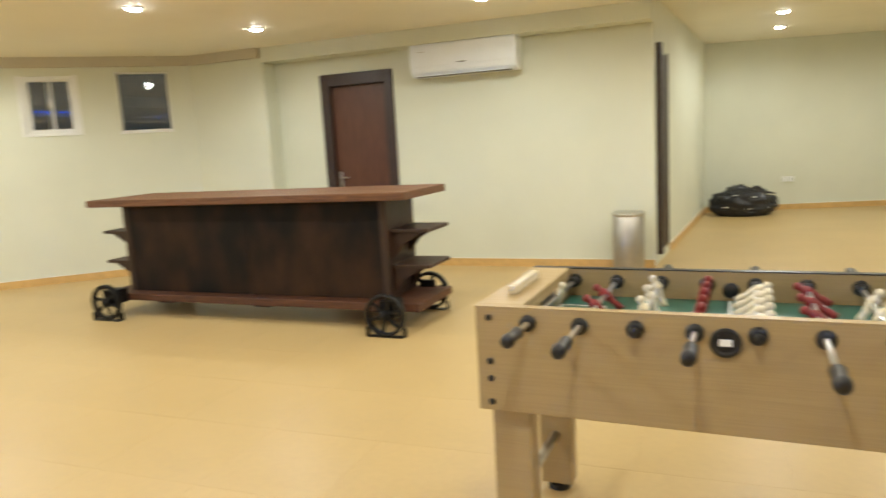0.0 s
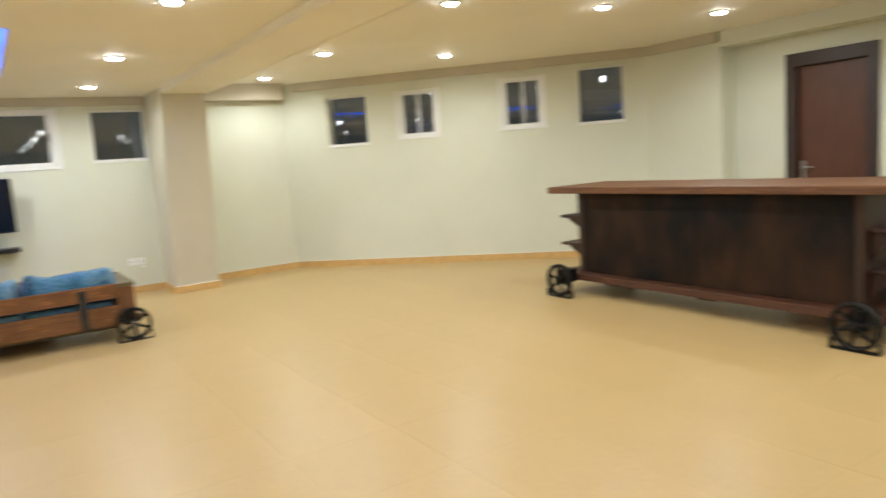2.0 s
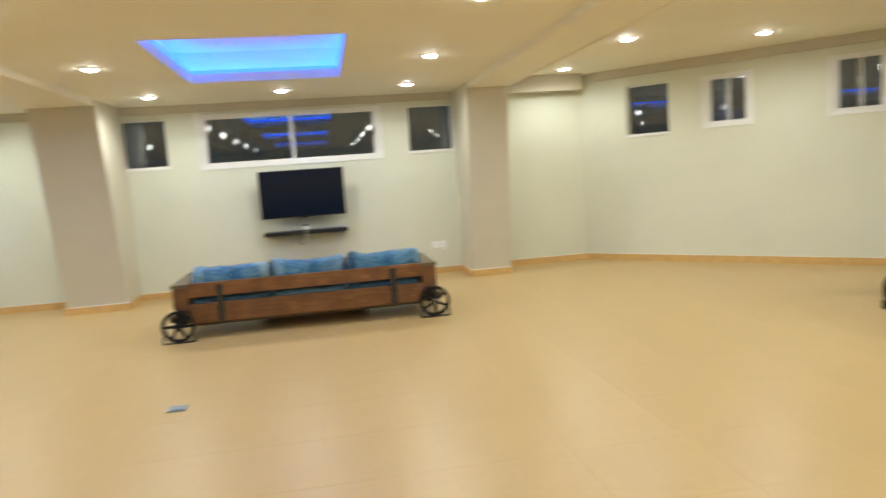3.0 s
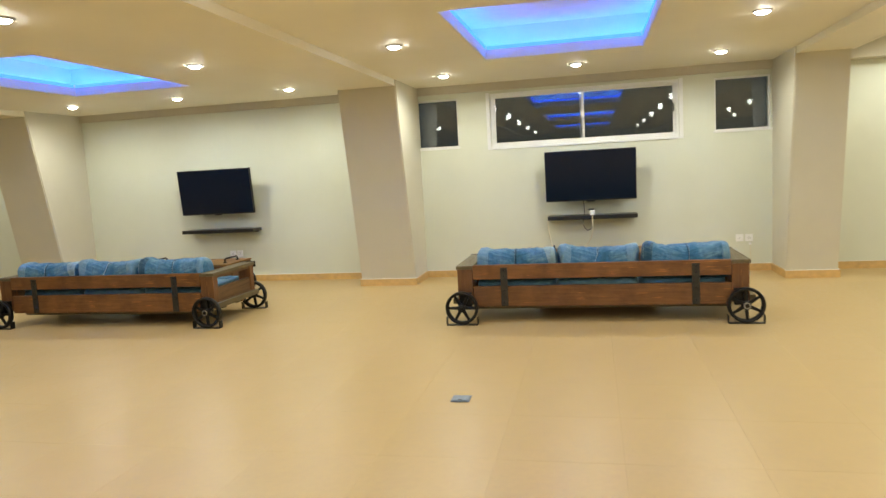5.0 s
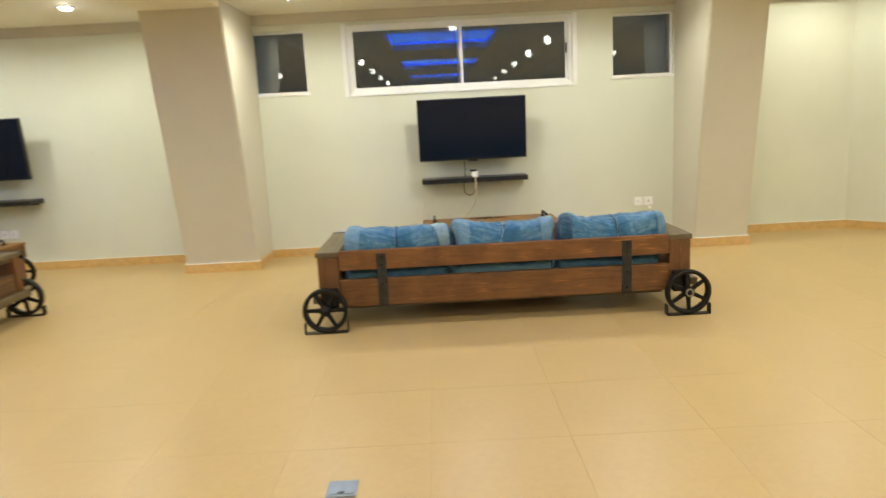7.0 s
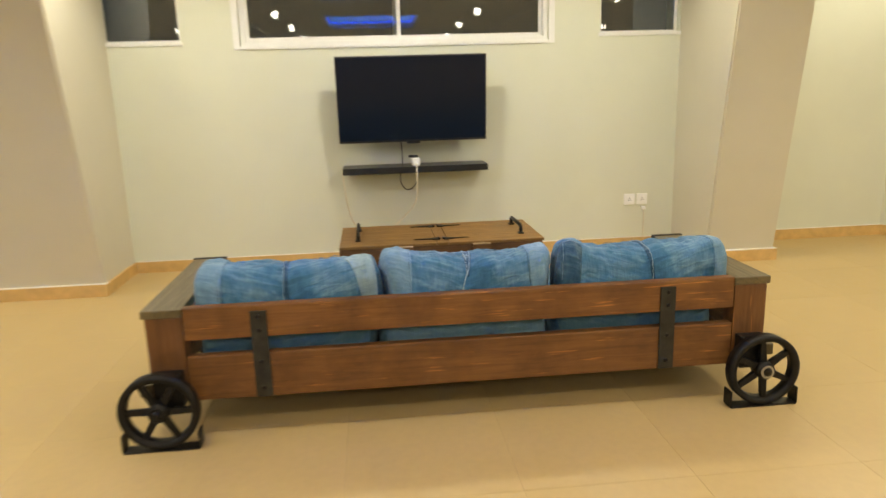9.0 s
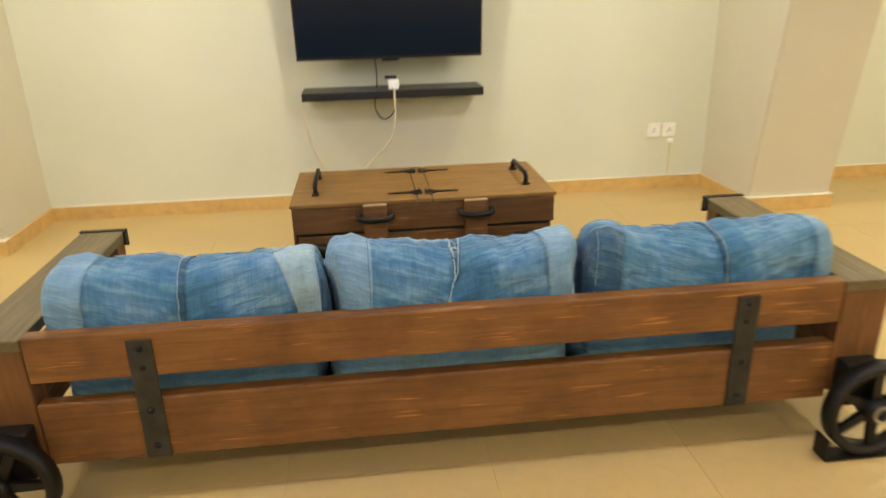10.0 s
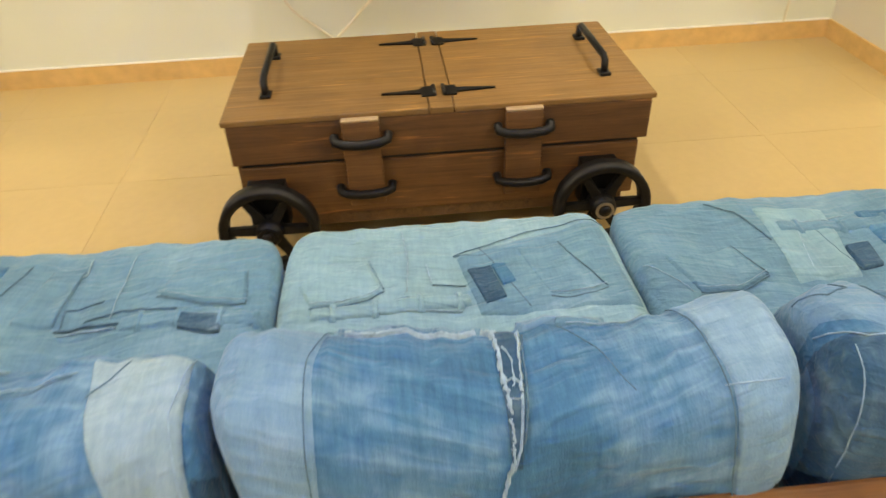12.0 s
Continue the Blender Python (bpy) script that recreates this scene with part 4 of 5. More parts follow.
def wooden_chest():
    c = thing("wooden_chest", "honey-brown wooden trunk table on spoked wheels", "chest", (-9.37, -0.970, 0), group="wooden trunks on wheels")
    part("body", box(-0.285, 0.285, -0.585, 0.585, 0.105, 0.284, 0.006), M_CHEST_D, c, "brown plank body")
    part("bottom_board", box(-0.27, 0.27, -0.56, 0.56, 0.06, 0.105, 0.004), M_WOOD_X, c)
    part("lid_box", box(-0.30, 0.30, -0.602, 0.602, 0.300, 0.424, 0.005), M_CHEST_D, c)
    # Black fill puts the dark of the gap under the lid into colour.
    part("lid_gap_fill", box(-0.28, 0.28, -0.58, 0.58, 0.284, 0.300), M_BLACK, c)
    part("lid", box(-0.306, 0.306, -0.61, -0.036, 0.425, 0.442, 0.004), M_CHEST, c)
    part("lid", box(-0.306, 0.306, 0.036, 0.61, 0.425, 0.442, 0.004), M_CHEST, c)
    part("centre_board", box(-0.306, 0.306, -0.033, 0.033, 0.425, 0.443, 0.003), M_CHEST, c)
    for sy in (-1, 1):
        y = 0.485
        for x in (0.385, -0.385):
            wheel(c, (x * 1.03, sy * y - 0.03, 0.142), "x", 0.142, 6, 0.55 * sy, False, 1 if x > 0 else -1, M_STEEL if sy > 0 else None)
        for x0, x1 in ((0.302, 0.366), (-0.366, -0.302)):
            part("axle_bracket", box(x0, x1, sy * y - 0.085, sy * y + 0.025, 0.12, 0.255, 0.006), M_IRON, c, "black iron axle bracket")
        part("axle_beam", tube([(-0.39, sy * y - 0.03, 0.142), (0.39, sy * y - 0.03, 0.142)], 0.016), M_IRON, c)
        h = part("lid_handle", tube([(-0.15, sy * 0.50, 0.443), (-0.15, sy * 0.50, 0.482), (-0.13, sy * 0.50, 0.492), (0.13, sy * 0.50, 0.492), (0.15, sy * 0.50, 0.482), (0.15, sy * 0.50, 0.443)], 0.011), M_IRON, c, "black iron pull handle", True)
        for x in (-0.15, 0.15):
            part("handle_foot", box(x - 0.022, x + 0.022, sy * 0.50 - 0.016, sy * 0.50 + 0.016, 0.4425, 0.452, 0.003), M_IRON, h)
        for x in (-0.2, 0.2):
            bm = prism([(x - 0.032, sy * 0.012), (x + 0.032, sy * 0.012), (x + 0.032, sy * 0.05), (x + 0.014, sy * 0.052), (x + 0.003, sy * 0.165), (x - 0.003, sy * 0.165), (x - 0.014, sy * 0.052), (x - 0.032, sy * 0.05)], 0.4435, 0.4475)
            hg = part("hinge", bm, M_IRON, c, "black pointed strap hinge")
            part("knuckle", tube([(x - 0.032, sy * 0.014, 0.449), (x + 0.032, sy * 0.014, 0.449)], 0.006), M_IRON, hg, smooth=True)
        for x, o in ((0.302, 1), (-0.302, -1)):
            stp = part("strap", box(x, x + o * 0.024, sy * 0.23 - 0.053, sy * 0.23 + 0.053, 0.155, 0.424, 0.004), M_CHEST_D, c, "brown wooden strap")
            # Pale cap puts the light caught by the strap's top into colour.
            part("strap_end", box(x + o * 0.001, x + o * 0.025, sy * 0.23 - 0.052, sy * 0.23 + 0.052, 0.4245, 0.431, 0.002), M_PALE, stp, "strap end coloured pale as if lit")
            for z in (0.375, 0.215):
                y0 = sy * 0.23
                part("bail_handle", tube([(x + o * 0.012, y0 - 0.075, z + 0.005), (x + o * 0.04, y0 - 0.072, z - 0.006), (x + o * 0.046, y0, z - 0.012), (x + o * 0.04, y0 + 0.072, z - 0.006), (x + o * 0.012, y0 + 0.075, z + 0.005)], 0.0135, 10, None, 1), M_IRON, stp, "thick black bail handle", True)
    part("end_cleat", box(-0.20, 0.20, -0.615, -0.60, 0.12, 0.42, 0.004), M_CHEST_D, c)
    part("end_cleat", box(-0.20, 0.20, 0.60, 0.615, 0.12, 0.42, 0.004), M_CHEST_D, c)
    return c


lounge = sofa_set() + [wooden_chest()]
SHIFT = Matrix.Translation((0.075, -4.955, 0))
for ob in lounge:
    copy_thing(ob, SHIFT @ ob.matrix_basis)


# ---- screens, shelves, sockets, cables ----
def wall_screen(y, z):
    t = thing("television", "black flat television tilted on a wall arm", "television", (-10.31, y, z), group="wall televisions")
    tilt = Matrix.Rotation(radians(5.5), 4, "Y")

    def tb(*a):
        bm = box(*a)
        bmesh.ops.transform(bm, matrix=tilt, verts=bm.verts)
        return bm
    part("case", tb(-0.045, 0.0, -0.550, 0.550, 0.0, 0.624, 0.006), M_BLACK, t)
    part("screen", tb(0.0005, 0.003, -0.541, 0.541, 0.017, 0.615), M_SCREEN, t, "dark switched-off screen")
    part("sensor_bar", tb(-0.005, 0.004, -0.05, 0.05, -0.012, 0.002, 0.002), M_BLACK, t)
    a = part("wall_mount", box(-0.209, -0.19, -0.22, 0.22, 0.12, 0.52, 0.003), M_BLACK, t)
    for s in (-1, 1):
        part("mount_arm", box(-0.19, -0.03, s * 0.15 - 0.015, s * 0.15 + 0.015, 0.2, 0.45, 0.003), M_BLACK, a)
    return t


def wall_shelf(y):
    s = thing("wall_shelf", "long black floating shelf under the television", "shelf", (WX, y, 0.722), group="black wall shelves")
    part("board", box(0.001, 0.262, -0.545, 0.545, 0.0, 0.048, 0.004), M_SHELF, s)
    part("back_cleat", box(0.001, 0.02, -0.5, 0.5, -0.02, 0.0), M_SHELF, s)
    return s


def socket_pair(at, turn=0):
    s = thing("wall_socket", "white double wall socket plate", "socket", at, turn, "white wall sockets")
    for y in (-0.053, 0.053):
        p = part("plate", box(0.0, 0.010, y - 0.045, y + 0.045, -0.045, 0.045, 0.004), M_WHITE, s)
        part("insert", box(0.0085, 0.0125, y - 0.024, y + 0.024, -0.024, 0.024, 0.002), M_WHITE, p)
        for dy, dz in ((-0.009, -0.006), (0.009, -0.006), (0.0, 0.01)):
            part("slot", box(0.0124, 0.0132, y + dy - 0.003, y + dy + 0.003, dz - 0.004, dz + 0.004), M_BLACK, p)
    return s


for y, z in ((-1.048, 0.950), (-6.145, 0.982)):
    wall_screen(y, z)
    wall_shelf(-1.04 if y > -2 else -6.155)
socket_pair((WX, 0.765, 0.405))
socket_pair((WX, -6.03, 0.40))
socket_pair((0.33, 11.86, 0.50), -102.6)

p = thing("power_adapter", "white plug-in power adapter on the black shelf", "power adapter", (-10.34, -1.035, 0.770))
part("plug_body", box(-0.03, 0.035, -0.032, 0.032, 0.0, 0.055, 0.008), M_WHITE, p)
part("plug_neck", lathe([(0.012, -0.01), (0.009, 0.035)], "x", 12, (0.036, 0, 0.012)), M_WHITE, p, smooth=True)
part("media_dongle", box(-0.06, -0.02, -0.05, 0.02, 0.056, 0.075, 0.003), M_BLACK, p, "small black box")
c = thing("white_cable", "thin white cable hanging from the shelf", "cable", (-10.25, -1.035, 0.05))
part("cord", tube([(0.0, 0.0, 0.735), (0.02, -0.002, 0.70), (0.012, 0.0, 0.55), (-0.05, -0.02, 0.42), (-0.16, -0.12, 0.30), (-0.20, -0.25, 0.16), (-0.225, -0.35, 0.06)], 0.006, 8, None, 3), M_CABLE, c, smooth=True)
c = thing("white_cable", "thin white cable hanging beside the shelf end", "cable", (-10.27, -1.585, 0.05))
part("cord", tube([(-0.02, 0.0, 0.70), (0.0, 0.003, 0.60), (-0.12, 0.02, 0.40), (-0.20, 0.06, 0.25), (-0.235, 0.16, 0.16), (-0.24, 0.25, 0.08)], 0.0055, 8, None, 3), M_CABLE, c, smooth=True)
c = thing("black_cable", "thin dark cable looping under the shelf", "cable", (-10.45, -1.08, 0.5))
part("cord", tube([(0.05, -0.06, 0.45), (0.04, -0.05, 0.34), (0.03, -0.06, 0.24), (0.0, -0.08, 0.14), (0.0, -0.03, 0.06), (0.02, 0.03, 0.09), (0.12, 0.05, 0.16), (0.17, 0.05, 0.235)], 0.004, 8, None, 3), M_BLACK, c, smooth=True)
c = thing("plug", "white plug with a short cord below the sockets", "plug", (WX, 0.83, 0.05))
part("plug_body", box(0.0, 0.035, -0.016, 0.016, 0.27, 0.295, 0.006), M_WHITE, c)
part("cord", tube([(0.02, 0.0, 0.27), (0.018, 0.004, 0.18), (0.02, 0.0, 0.04)], 0.004, 8, None, 2), M_CABLE, c, smooth=True)


# ---- bar on wheels ----
def bar_counter():
    b = thing("bar_counter", "long dark wooden bar on black spoked wheels", "bar counter", (-4.54, 4.38, 0), -0.8)
    part("countertop", box(-1.62, 1.60, -0.42, 0.42, 1.008, 1.07, 0.008), M_BARTOP, b, "thick reddish wooden countertop")
    part("front_panel", box(-1.30, -0.02, -0.255, -0.235, 0.209, 0.985, 0.003), M_BARDARK, b, "black-brown wooden panel")
    part("front_panel", box(0.02, 1.30, -0.255, -0.235, 0.209, 0.985, 0.003), M_BARDARK, b, "black-brown wooden panel")
    part("rail", box(-1.30, 1.30, -0.262, -0.21, 0.985, 1.008, 0.003), M_BARDARK, b)
    part("stile", box(-0.02, 0.02, -0.258, -0.21, 0.222, 0.985, 0.003), M_BARDARK, b)
    for s in (-1, 1):
        part("end_panel", box(s * 1.30, s * 1.36, -0.262, 0.26, 0.212, 1.008, 0.006), M_BARSIDE, b, "dark red-brown end panel")
        for z in (0.735, 0.452):
            sh = part("end_shelf", box(s * 1.36, s * 1.69, -0.20, 0.22, z, z + 0.028, 0.005), M_BARSIDE, b, "dark wooden end shelf")
            for y in (-0.15, 0.17):
                bm = bmesh.new()
                tri = [(s * 1.362, z - 0.21), (s * 1.362, z), (s * 1.62, z), (s * 1.44, z - 0.10)]
                lo = [bm.verts.new((x, y - 0.02, q)) for x, q in tri]
                hi = [bm.verts.new((x, y + 0.02, q)) for x, q in tri]
                bm.faces.new(lo), bm.faces.new(hi)
                for i in range(4):
                    bm.faces.new((lo[i], lo[(i + 1) % 4], hi[(i + 1) % 4], hi[i]))
                part("bracket", bm, M_BARSIDE, sh)
        for y in (-0.575, 0.30):
            wheel(b, (s * 1.40 + 0.06, y, 0.165), "y", 0.162, 6, 0.2 * s, True, -1 if y < 0 else 1)
            part("axle_bracket", box(s * 1.40 + 0.06 - 0.065, s * 1.40 + 0.06 + 0.065, -0.545 if y < 0 else 0.225, -0.387 if y < 0 else 0.272, 0.135, 0.265, 0.006), M_IRON, b, "black iron axle bracket")
        part("axle", tube([(s * 1.40 + 0.06, -0.58, 0.165), (s * 1.40 + 0.06, 0.32, 0.165)], 0.016), M_IRON, b)
    part("deck", box(-1.60, 1.66, -0.385, 0.30, 0.145, 0.208, 0.006), M_DECK, b, "dark red-brown plank deck")
    part("back_shelf", box(-1.30, 1.30, -0.235, 0.25, 0.62, 0.645), M_BARSIDE, b)
    for x in (-1.1, 0.0, 1.1):
        part("under_block", box(x - 0.09, x + 0.09, -0.12, 0.10, 0.06, 0.145, 0.004), M_BARSIDE, b)
    return b


bar_counter()


# ---- football table ----
def figurine(parent, x, y, z, mat, lean):
    """A plain moulded peg shape: block foot, tapered body and round top."""
    bm = lathe([(0.012, -0.075), (0.014, -0.05), (0.011, -0.035), (0.016, -0.01), (0.019, 0.008), (0.016, 0.022), (0.009, 0.027), (0.014, 0.036), (0.014, 0.046), (0.006, 0.053)], "z", 10)
    bmesh.ops.transform(bm, matrix=pose(x, y, z, 0, lean, 0), verts=bm.verts)
    part("peg_player", bm, mat, parent, smooth=True)


def football_table():
    t = thing("table_football", "pale maple table football game with red and ivory players", "table football", (-0.764, 1.615, 0), -2.5)
    L, W, Z0, Z1 = 0.738, 0.342, 0.560, 0.900
    for s in (-1, 1):
        part("side_wall", box(-L, L, s * W, s * (W - 0.032), Z0, Z1, 0.004), M_MAPLE, t)
        part("edge_band", box(-L, L, s * (W + 0.001), s * (W - 0.033), Z1, Z1 + 0.004), M_BLACK if s > 0 else M_MAPLE, t)
        part("end_wall", box(s * L, s * (L - 0.03), -W + 0.032, W - 0.032, Z0, Z1 - 0.001, 0.003), M_MAPLE, t)
        part("goal_wall", box(s * (L - 0.15), s * (L - 0.13), -W + 0.032, W - 0.032, Z0 + 0.2, Z1 - 0.02, 0.003), M_MAPLE, t)
        part("end_top", box(s * L, s * (L - 0.15), -W + 0.033, W - 0.033, Z1 - 0.019, Z1 + 0.004, 0.003), M_MAPLE, t)
        sc = part("score_rail", tube([(s * (L - 0.075), -0.20, Z1 + 0.024), (s * (L - 0.075), 0.12, Z1 + 0.024)], 0.004), M_CHROME, t)
        for k in range(10):
            part("score_bead", box(s * (L - 0.075) - 0.014, s * (L - 0.075) + 0.014, -0.185 + k * 0.028, -0.163 + k * 0.028, Z1 + 0.008, Z1 + 0.036, 0.004), M_IVORY, sc)
        part("goal", box(s * (L - 0.151), s * (L - 0.156), -0.10, 0.10, 0.80, 0.865), M_BLACK, t)
        for y in (-1, 1):
            lg = part("leg", box(s * (L - 0.03), s * (L - 0.16), y * (W - 0.035), y * (W - 0.12), 0.03, Z0, 0.006), M_MAPLE, t)
            part("foot", lathe([(0.045, 0.0), (0.045, 0.022), (0.02, 0.03), (0.02, 0.04)], "z", 16, (s * (L - 0.095), y * (W - 0.078), 0)), M_BLACK, lg)
            for z in (0.868, 0.725, 0.668, 0.590):
                part("bolt", lathe([(0.011, y * (W + 0.0005)), (0.011, y * (W + 0.004)), (0.006, y * (W + 0.007))], "y", 12, (s * (L - 0.045), 0, z)), M_BLACK, t)
        part("leg_brace", tube([(s * (L - 0.095), -W + 0.09, 0.24), (s * (L - 0.095), W - 0.09, 0.24)], 0.017), M_CHROME, t, "steel leg brace", True)
    part("bottom", box(-L + 0.03, L - 0.03, -W + 0.032, W - 0.032, Z0 + 0.01, Z0 + 0.02), M_MAPLE, t)
    f = part("playfield", box(-L + 0.13, L - 0.13, -W + 0.033, W - 0.033, 0.785, 0.795), M_GREEN, t, "green playfield with white lines")
    for a in ((-0.005, 0.005, -0.305, 0.305), (-0.585, -0.575, -0.145, 0.145), (0.575, 0.585, -0.145, 0.145), (-0.425, -0.415, -0.145, 0.145), (0.415, 0.425, -0.145, 0.145), (-0.585, -0.415, -0.15, -0.14), (-0.585, -0.415, 0.14, 0.15), (0.415, 0.585, -0.15, -0.14), (0.415, 0.585, 0.14, 0.15), (-0.30, -0.29, -0.305, 0.305), (0.29, 0.30, -0.305, 0.305)):
        part("line", box(*a, 0.7952, 0.7968), M_WHITE, f)
    for y in (-1, 1):
        part("ball_cup", lathe([(0.029, y * (W - 0.0335)), (0.042, y * (W + 0.002)), (0.042, y * (W + 0.010)), (0.030, y * (W + 0.012)), (0.026, y * (W - 0.01))], "y", 20, (0.0, 0, 0.832)), M_BLACK, t, "black ball entry cup", True)
        part("cup_insert", box(-0.017, 0.017, y * (W + 0.004), y * (W + 0.009), 0.822, 0.842, 0.002), M_WHITE, t)
        part("cup_well", lathe([(0.028, y * (W - 0.004)), (0.028, y * (W + 0.003))], "y", 20, (0.0, 0, 0.832)), M_BLACK, t)
    rows = [(1, "i"), (2, "r"), (3, "i"), (5, "r"), (5, "i"), (3, "r"), (2, "i"), (1, "r")]
    slide = [0.06, -0.02, 0.05, 0.0, 0.02, 0.08, 0.0, 0.0]
    lean = [25, -50, -20, 12, 60, -60, 30, 0]
    front = [True, True, False, True, False, True, False, True]
    for k, (count, colour) in enumerate(rows):
        x = -0.565 + 0.1615 * k
        o = slide[k]
        z = 0.856
        reach = (0.21, 0.27, 0.03, 0.25, 0.03, 0.36, 0.03, 0.24)[k]
        back = 0.035 if front[k] else 0.24
        rod = part("rod", tube([(x, -W - reach, z), (x, W + back, z)], 0.0085), M_CHROME, t, "chrome player rod", True)
        for s in (-1, 1):
            part("bearing", lathe([(0.014, s * (W - 0.045)), (0.026, s * (W - 0.040)), (0.026, s * (W + 0.010)), (0.013, s * (W + 0.014))], "y", 16, (x, 0, z)), M_BLACK, rod, smooth=True)
            part("bumper", lathe([(0.010, 0.0), (0.019, 0.004), (0.019, 0.03), (0.010, 0.034)], "y", 12, (x, s * 0.27 - 0.017, z)), M_BLACK, rod, smooth=True)
        e = -W - reach if front[k] else W + back
        sg = -1 if front[k] else 1
        part("handle", lathe([(0.010, e + sg * 0.006), (0.019, e), (0.021, e - sg * 0.02), (0.017, e - sg * 0.06), (0.020, e - sg * 0.10), (0.013, e - sg * 0.115)], "y", 14, (x, 0, z)), M_BLACK, rod, "black grip handle", True)
        q = W + back if front[k] else -W - reach
        part("rod_cap", lathe([(0.009, q - 0.012), (0.013, q - 0.010), (0.013, q + 0.010), (0.007, q + 0.013)], "y", 12, (x, 0, z)), M_BLACK, rod, smooth=True)
        for i in range(count):
            y = (i - (count - 1) / 2) * (0.10 if count == 5 else 0.165) + o * 0.6
            figurine(rod, x, y, z, M_IVORY if colour == "i" else M_RED, lean[k])
    return t


football_table()


# ---- small things ----
def air_conditioner():
    a = thing("air_conditioner", "white wall-mounted split air conditioner", "air conditioner", (-3.30, 6.645, 2.13))
    bm = bmesh.new()
    side = [(0.0, 0.0), (-0.13, 0.0), (-0.21, 0.045), (-0.232, 0.10), (-0.235, 0.33), (-0.215, 0.36), (0.0, 0.36)]
    rows = [[bm.verts.new((x, y, z)) for y, z in side] for x in (-0.60, 0.60)]
    bm.faces.new(rows[0]), bm.faces.new(rows[1])
    for i in range(len(side)):
        j = (i + 1) % len(side)
        bm.faces.new((rows[0][i], rows[0][j], rows[1][j], rows[1][i]))
    bmesh.ops.bevel(bm, geom=bm.edges[:], offset=0.010, segments=2, affect="EDGES")
    part("case", bm, M_ACWHITE, a)
    part("front_cover", box(-0.592, 0.592, -0.241, -0.234, 0.105, 0.325, 0.003), M_ACWHITE, a)
    part("louvre", box(-0.52, 0.52, -0.205, -0.14, 0.004, 0.012, 0.002), M_ACWHITE, a)
    part("air_slot", box(-0.53, 0.53, -0.19, -0.135, -0.003, 0.003), M_BLACK, a)
    part("top_grille", box(-0.58, 0.58, -0.20, -0.02, 0.358, 0.364), M_BLACK, a)
    part("maker_mark", box(-0.045, 0.045, -0.2425, -0.2415, 0.118, 0.128), M_BLACK, a)
    # Black strip along the upper front edge of the case.
    part("top_strip", box(-0.585, 0.585, -0.238, -0.205, 0.345, 0.366, 0.003), M_BLACK, a, "black strip along the top front")
    part("sticker", box(-0.50, -0.42, -0.2425, -0.2415, 0.255, 0.263), M_CHROME, a)
    part("mount_plate", box(-0.57, 0.61, -0.012, -0.001, -0.05, 0.38, 0.002), M_WALL, a)


air_conditioner()

b = thing("waste_bin", "tall brushed steel waste bin by the wall", "waste bin", (-1.60, 6.38, 0))
part("bin_body", lathe([(0.150, 0.0), (0.155, 0.012), (0.155, 0.585), (0.150, 0.59)], "z", 36), M_STEEL, b, smooth=True)
part("bin_rim", lathe([(0.157, 0.585), (0.162, 0.59), (0.162, 0.615), (0.150, 0.622), (0.06, 0.624)], "z", 36), M_CHROME, b, smooth=True)
part("bin_foot", lathe([(0.158, 0.0), (0.160, 0.004), (0.160, 0.03), (0.156, 0.034)], "z", 36), M_BLACK, b)

bm = bmesh.new()
bmesh.ops.create_icosphere(bm, subdivisions=5, radius=1)
for v in bm.verts:
    n0 = v.co.copy()
    z = max(-0.62, n0.z)
    r = 1 + 0.16 * noise.noise(n0 * 2.3) + 0.10 * noise.noise(n0 * 6) + 0.07 * abs(noise.noise(n0 * 13))
    v.co = Vector((n0.x * 0.47 * r, n0.y * 0.30 * r, (z + 0.62) * 0.27 * (r if z > -0.6 else 1)))
g = tagged(finish(bm, "duffel_bag", M_BAG, None, True), "black shiny stuffed bag lying on the floor", "bag")
g.matrix_basis = pose(-0.36, 11.15, 0, 0, 0, 6)
# White strips draw the glints on the shiny bag.
for k, (x, z, w) in enumerate(((-0.2, 0.28, 0.07), (0.1, 0.30, 0.06), (-0.05, 0.2, 0.06), (0.22, 0.22, 0.07), (-0.26, 0.15, 0.06), (0.05, 0.12, 0.06), (-0.12, 0.33, 0.05), (0.28, 0.13, 0.05))):
    part("highlight_strip", tube([(x - w, -0.285 + 0.14 * abs(x) + 0.25 * max(0, z - 0.2), z), (x + w, -0.29 + 0.14 * abs(x) + 0.25 * max(0, z - 0.2), z + 0.008)], 0.007), M_WHITE, g, "short white strip drawn as a highlight")
part("strap", tube([(-0.42, -0.05, 0.2), (-0.3, -0.1, 0.36), (-0.05, -0.08, 0.41), (0.25, -0.06, 0.38), (0.46, -0.02, 0.33)], 0.016, 8, None, 2), M_BAG, g, smooth=True)

f = thing("floor_box", "square brushed metal floor socket cover", "floor box", (-5.595, -1.845, 0.002))
part("cover", box(-0.058, 0.058, -0.057, 0.057, 0.0, 0.006, 0.002), M_FLOORBOX, f)
part("lid_flap", box(-0.045, 0.045, -0.045, 0.045, 0.006, 0.009, 0.001), M_FLOORBOX, f)
part("finger_notch", box(0.03, 0.044, -0.012, 0.012, 0.009, 0.0105), M_BLACK, f)


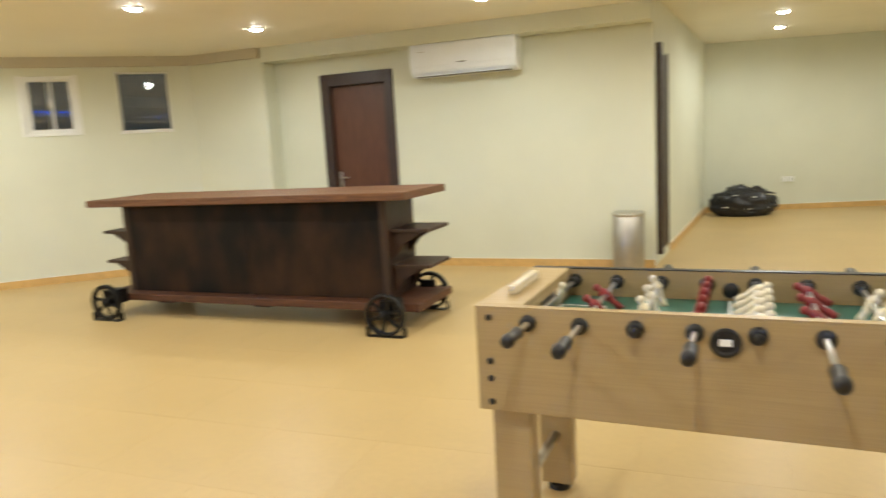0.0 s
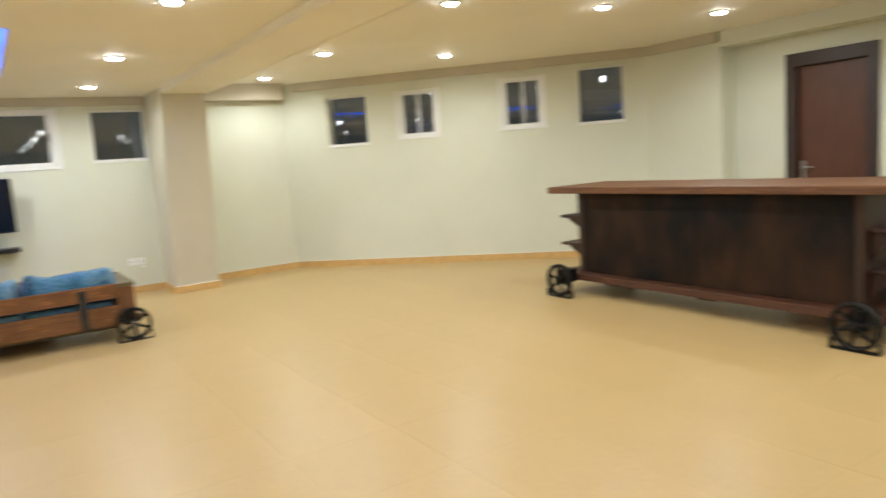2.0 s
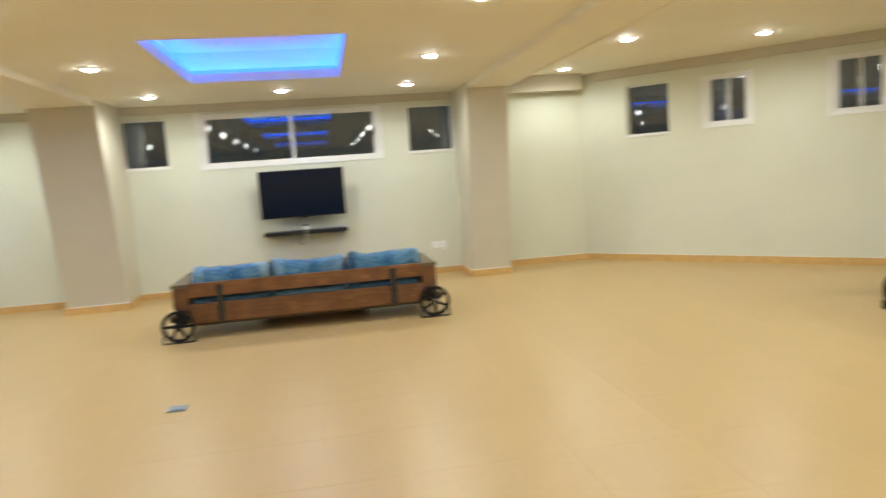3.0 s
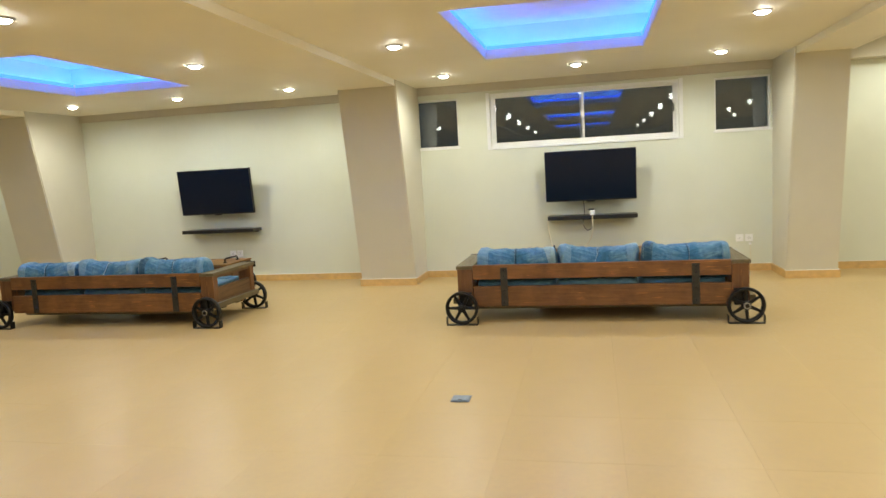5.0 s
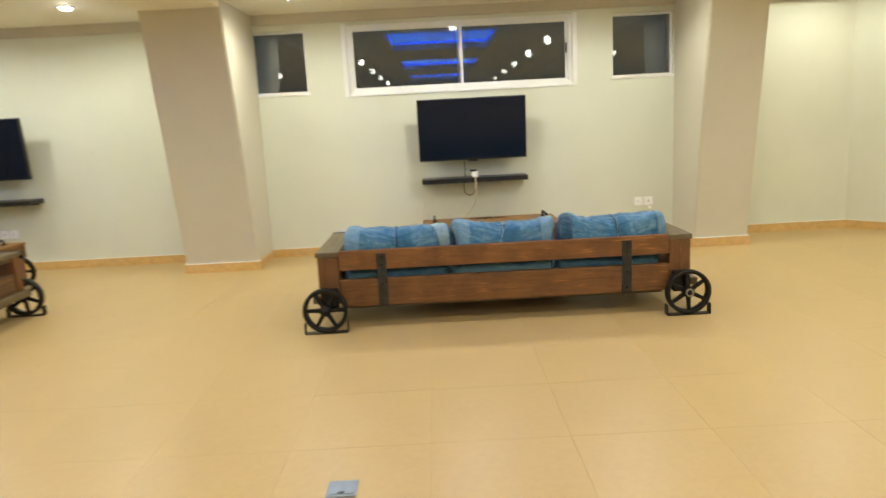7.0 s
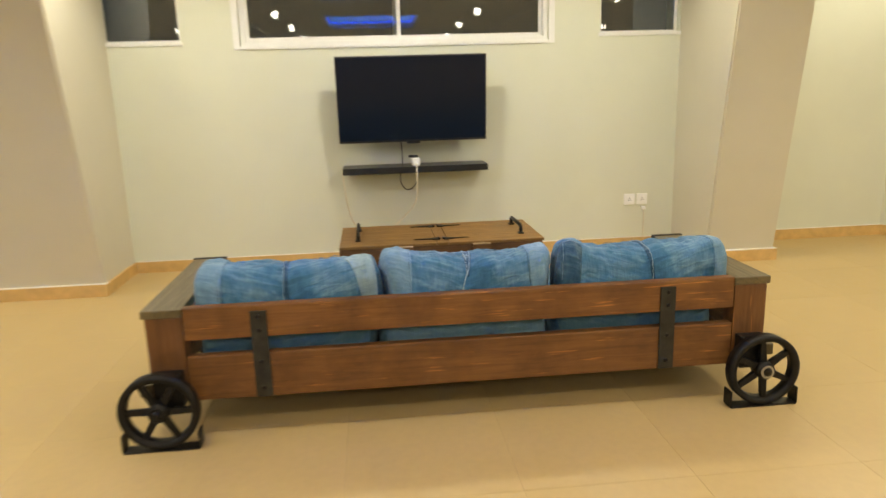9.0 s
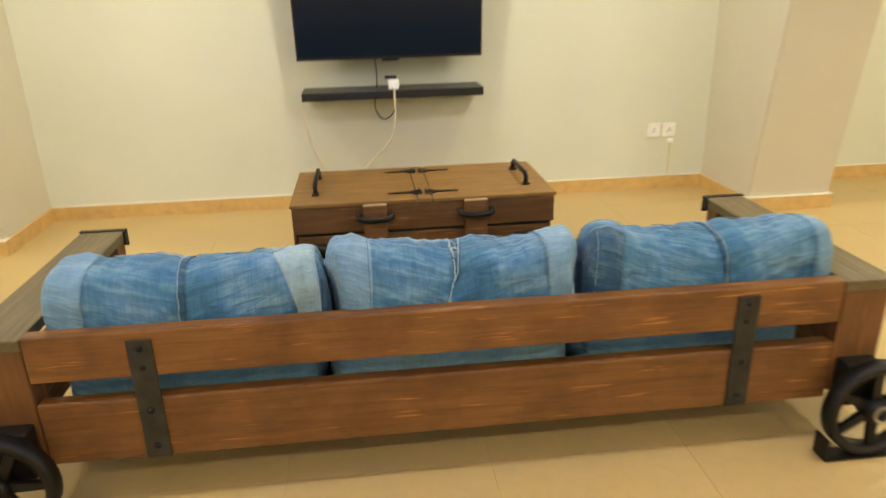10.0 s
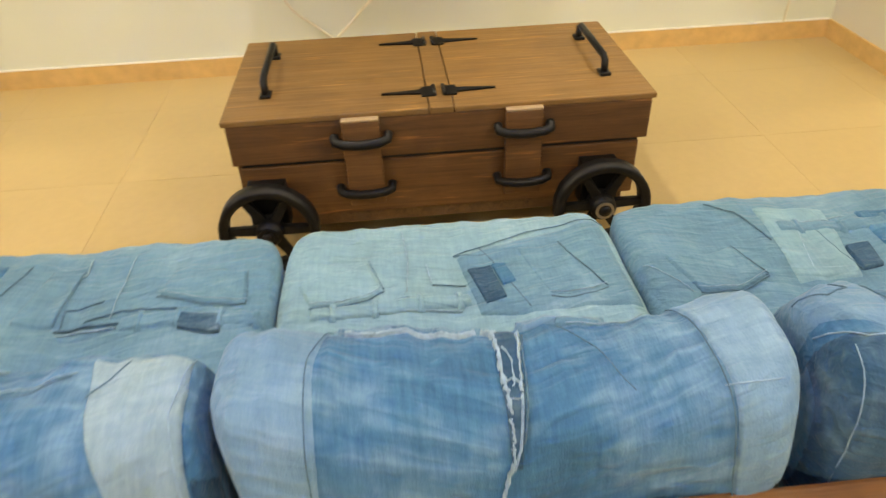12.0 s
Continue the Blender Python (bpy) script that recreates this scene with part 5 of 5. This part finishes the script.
# ---- downlights ----
def downlight():
    d = thing("downlight", "round recessed white ceiling downlight, lit", "downlight", LAMP_SPOTS[0], group="ceiling downlights")
    part("trim_ring", lathe([(0.0555, -0.011), (0.060, -0.011), (0.073, -0.003), (0.076, 0.004), (0.0555, 0.004)], "z", 28, (0, 0, -0.001), closed=True), M_RING, d, smooth=True)
    # Lens is domed so its shape stands in for glare round the lamp.
    part("lens", lathe([(0.0545, 0.002), (0.0535, -0.010), (0.047, -0.020), (0.033, -0.028), (0.011, -0.031)], "z", 28), M_LAMP, d, "glowing lens")
    return d


first = downlight()
# LAMP_SPOTS also holds the unseen lamps added for brightness.
for q in LAMP_SPOTS[1:]:
    copy_thing(first, pose(*q))
lamp = bpy.data.lights.new("downlight_lamp", "SPOT")
lamp.energy, lamp.color, lamp.spot_size, lamp.spot_blend, lamp.shadow_soft_size = LAMP_POWER, (1.0, 0.965, 0.86), radians(178), 0.62, 0.045
for x, y, z in LAMP_SPOTS:
    new("downlight_lamp", lamp).matrix_basis = pose(x, y, z - 0.06)


# ---- floor, laid in square tiles ----
floor = structure(finish(box(WX - 0.3, 4.5, YS - 0.3, 13.2, -0.12, -0.0015), "floor", M_GROUT), "tan square floor tiles with thin brown joints", "floor")
STEP, JX, JY = 0.6035, -4.13, -1.51


def tile_shape(w):
    bm = box(0, w, 0, w, -0.01, 0.0)
    return bm


me = None
rest_v, rest_f = [], []
for i in range(-12, 16):
    for j in range(-19, 26):
        x, y = JX + STEP * i, JY + STEP * j
        if x < WX - 0.62 or x > 4.3 or y > 12.9 or y < YS - 0.6:
            continue
        if -9.7 < x < 0.2 and -4.9 < y < 5.2:
            if me is None:
                ob = part("tile", tile_shape(STEP - 0.0011), M_TILE, floor)
                me = ob.data
            else:
                ob = new("tile", me)
                ob.parent = floor
            ob.location = (x, y, 0)
        else:
            w, k = STEP - 0.0011, len(rest_v)
            rest_v += [(x, y, 0), (x + w, y, 0), (x + w, y + w, 0), (x, y + w, 0), (x, y, -0.01), (x + w, y, -0.01), (x + w, y + w, -0.01), (x, y + w, -0.01)]
            rest_f += [(k, k + 1, k + 2, k + 3), (k, k + 4, k + 5, k + 1), (k + 1, k + 5, k + 6, k + 2), (k + 2, k + 6, k + 7, k + 3), (k + 3, k + 7, k + 4, k)]
far = bpy.data.meshes.new("far_tiles")
far.from_pydata(rest_v, [], rest_f)
far.materials.append(M_TILE)
fo = new("far_tiles", far)
fo.parent = floor
tagged(fo, "tan floor tiles farther off", kind="stuff")
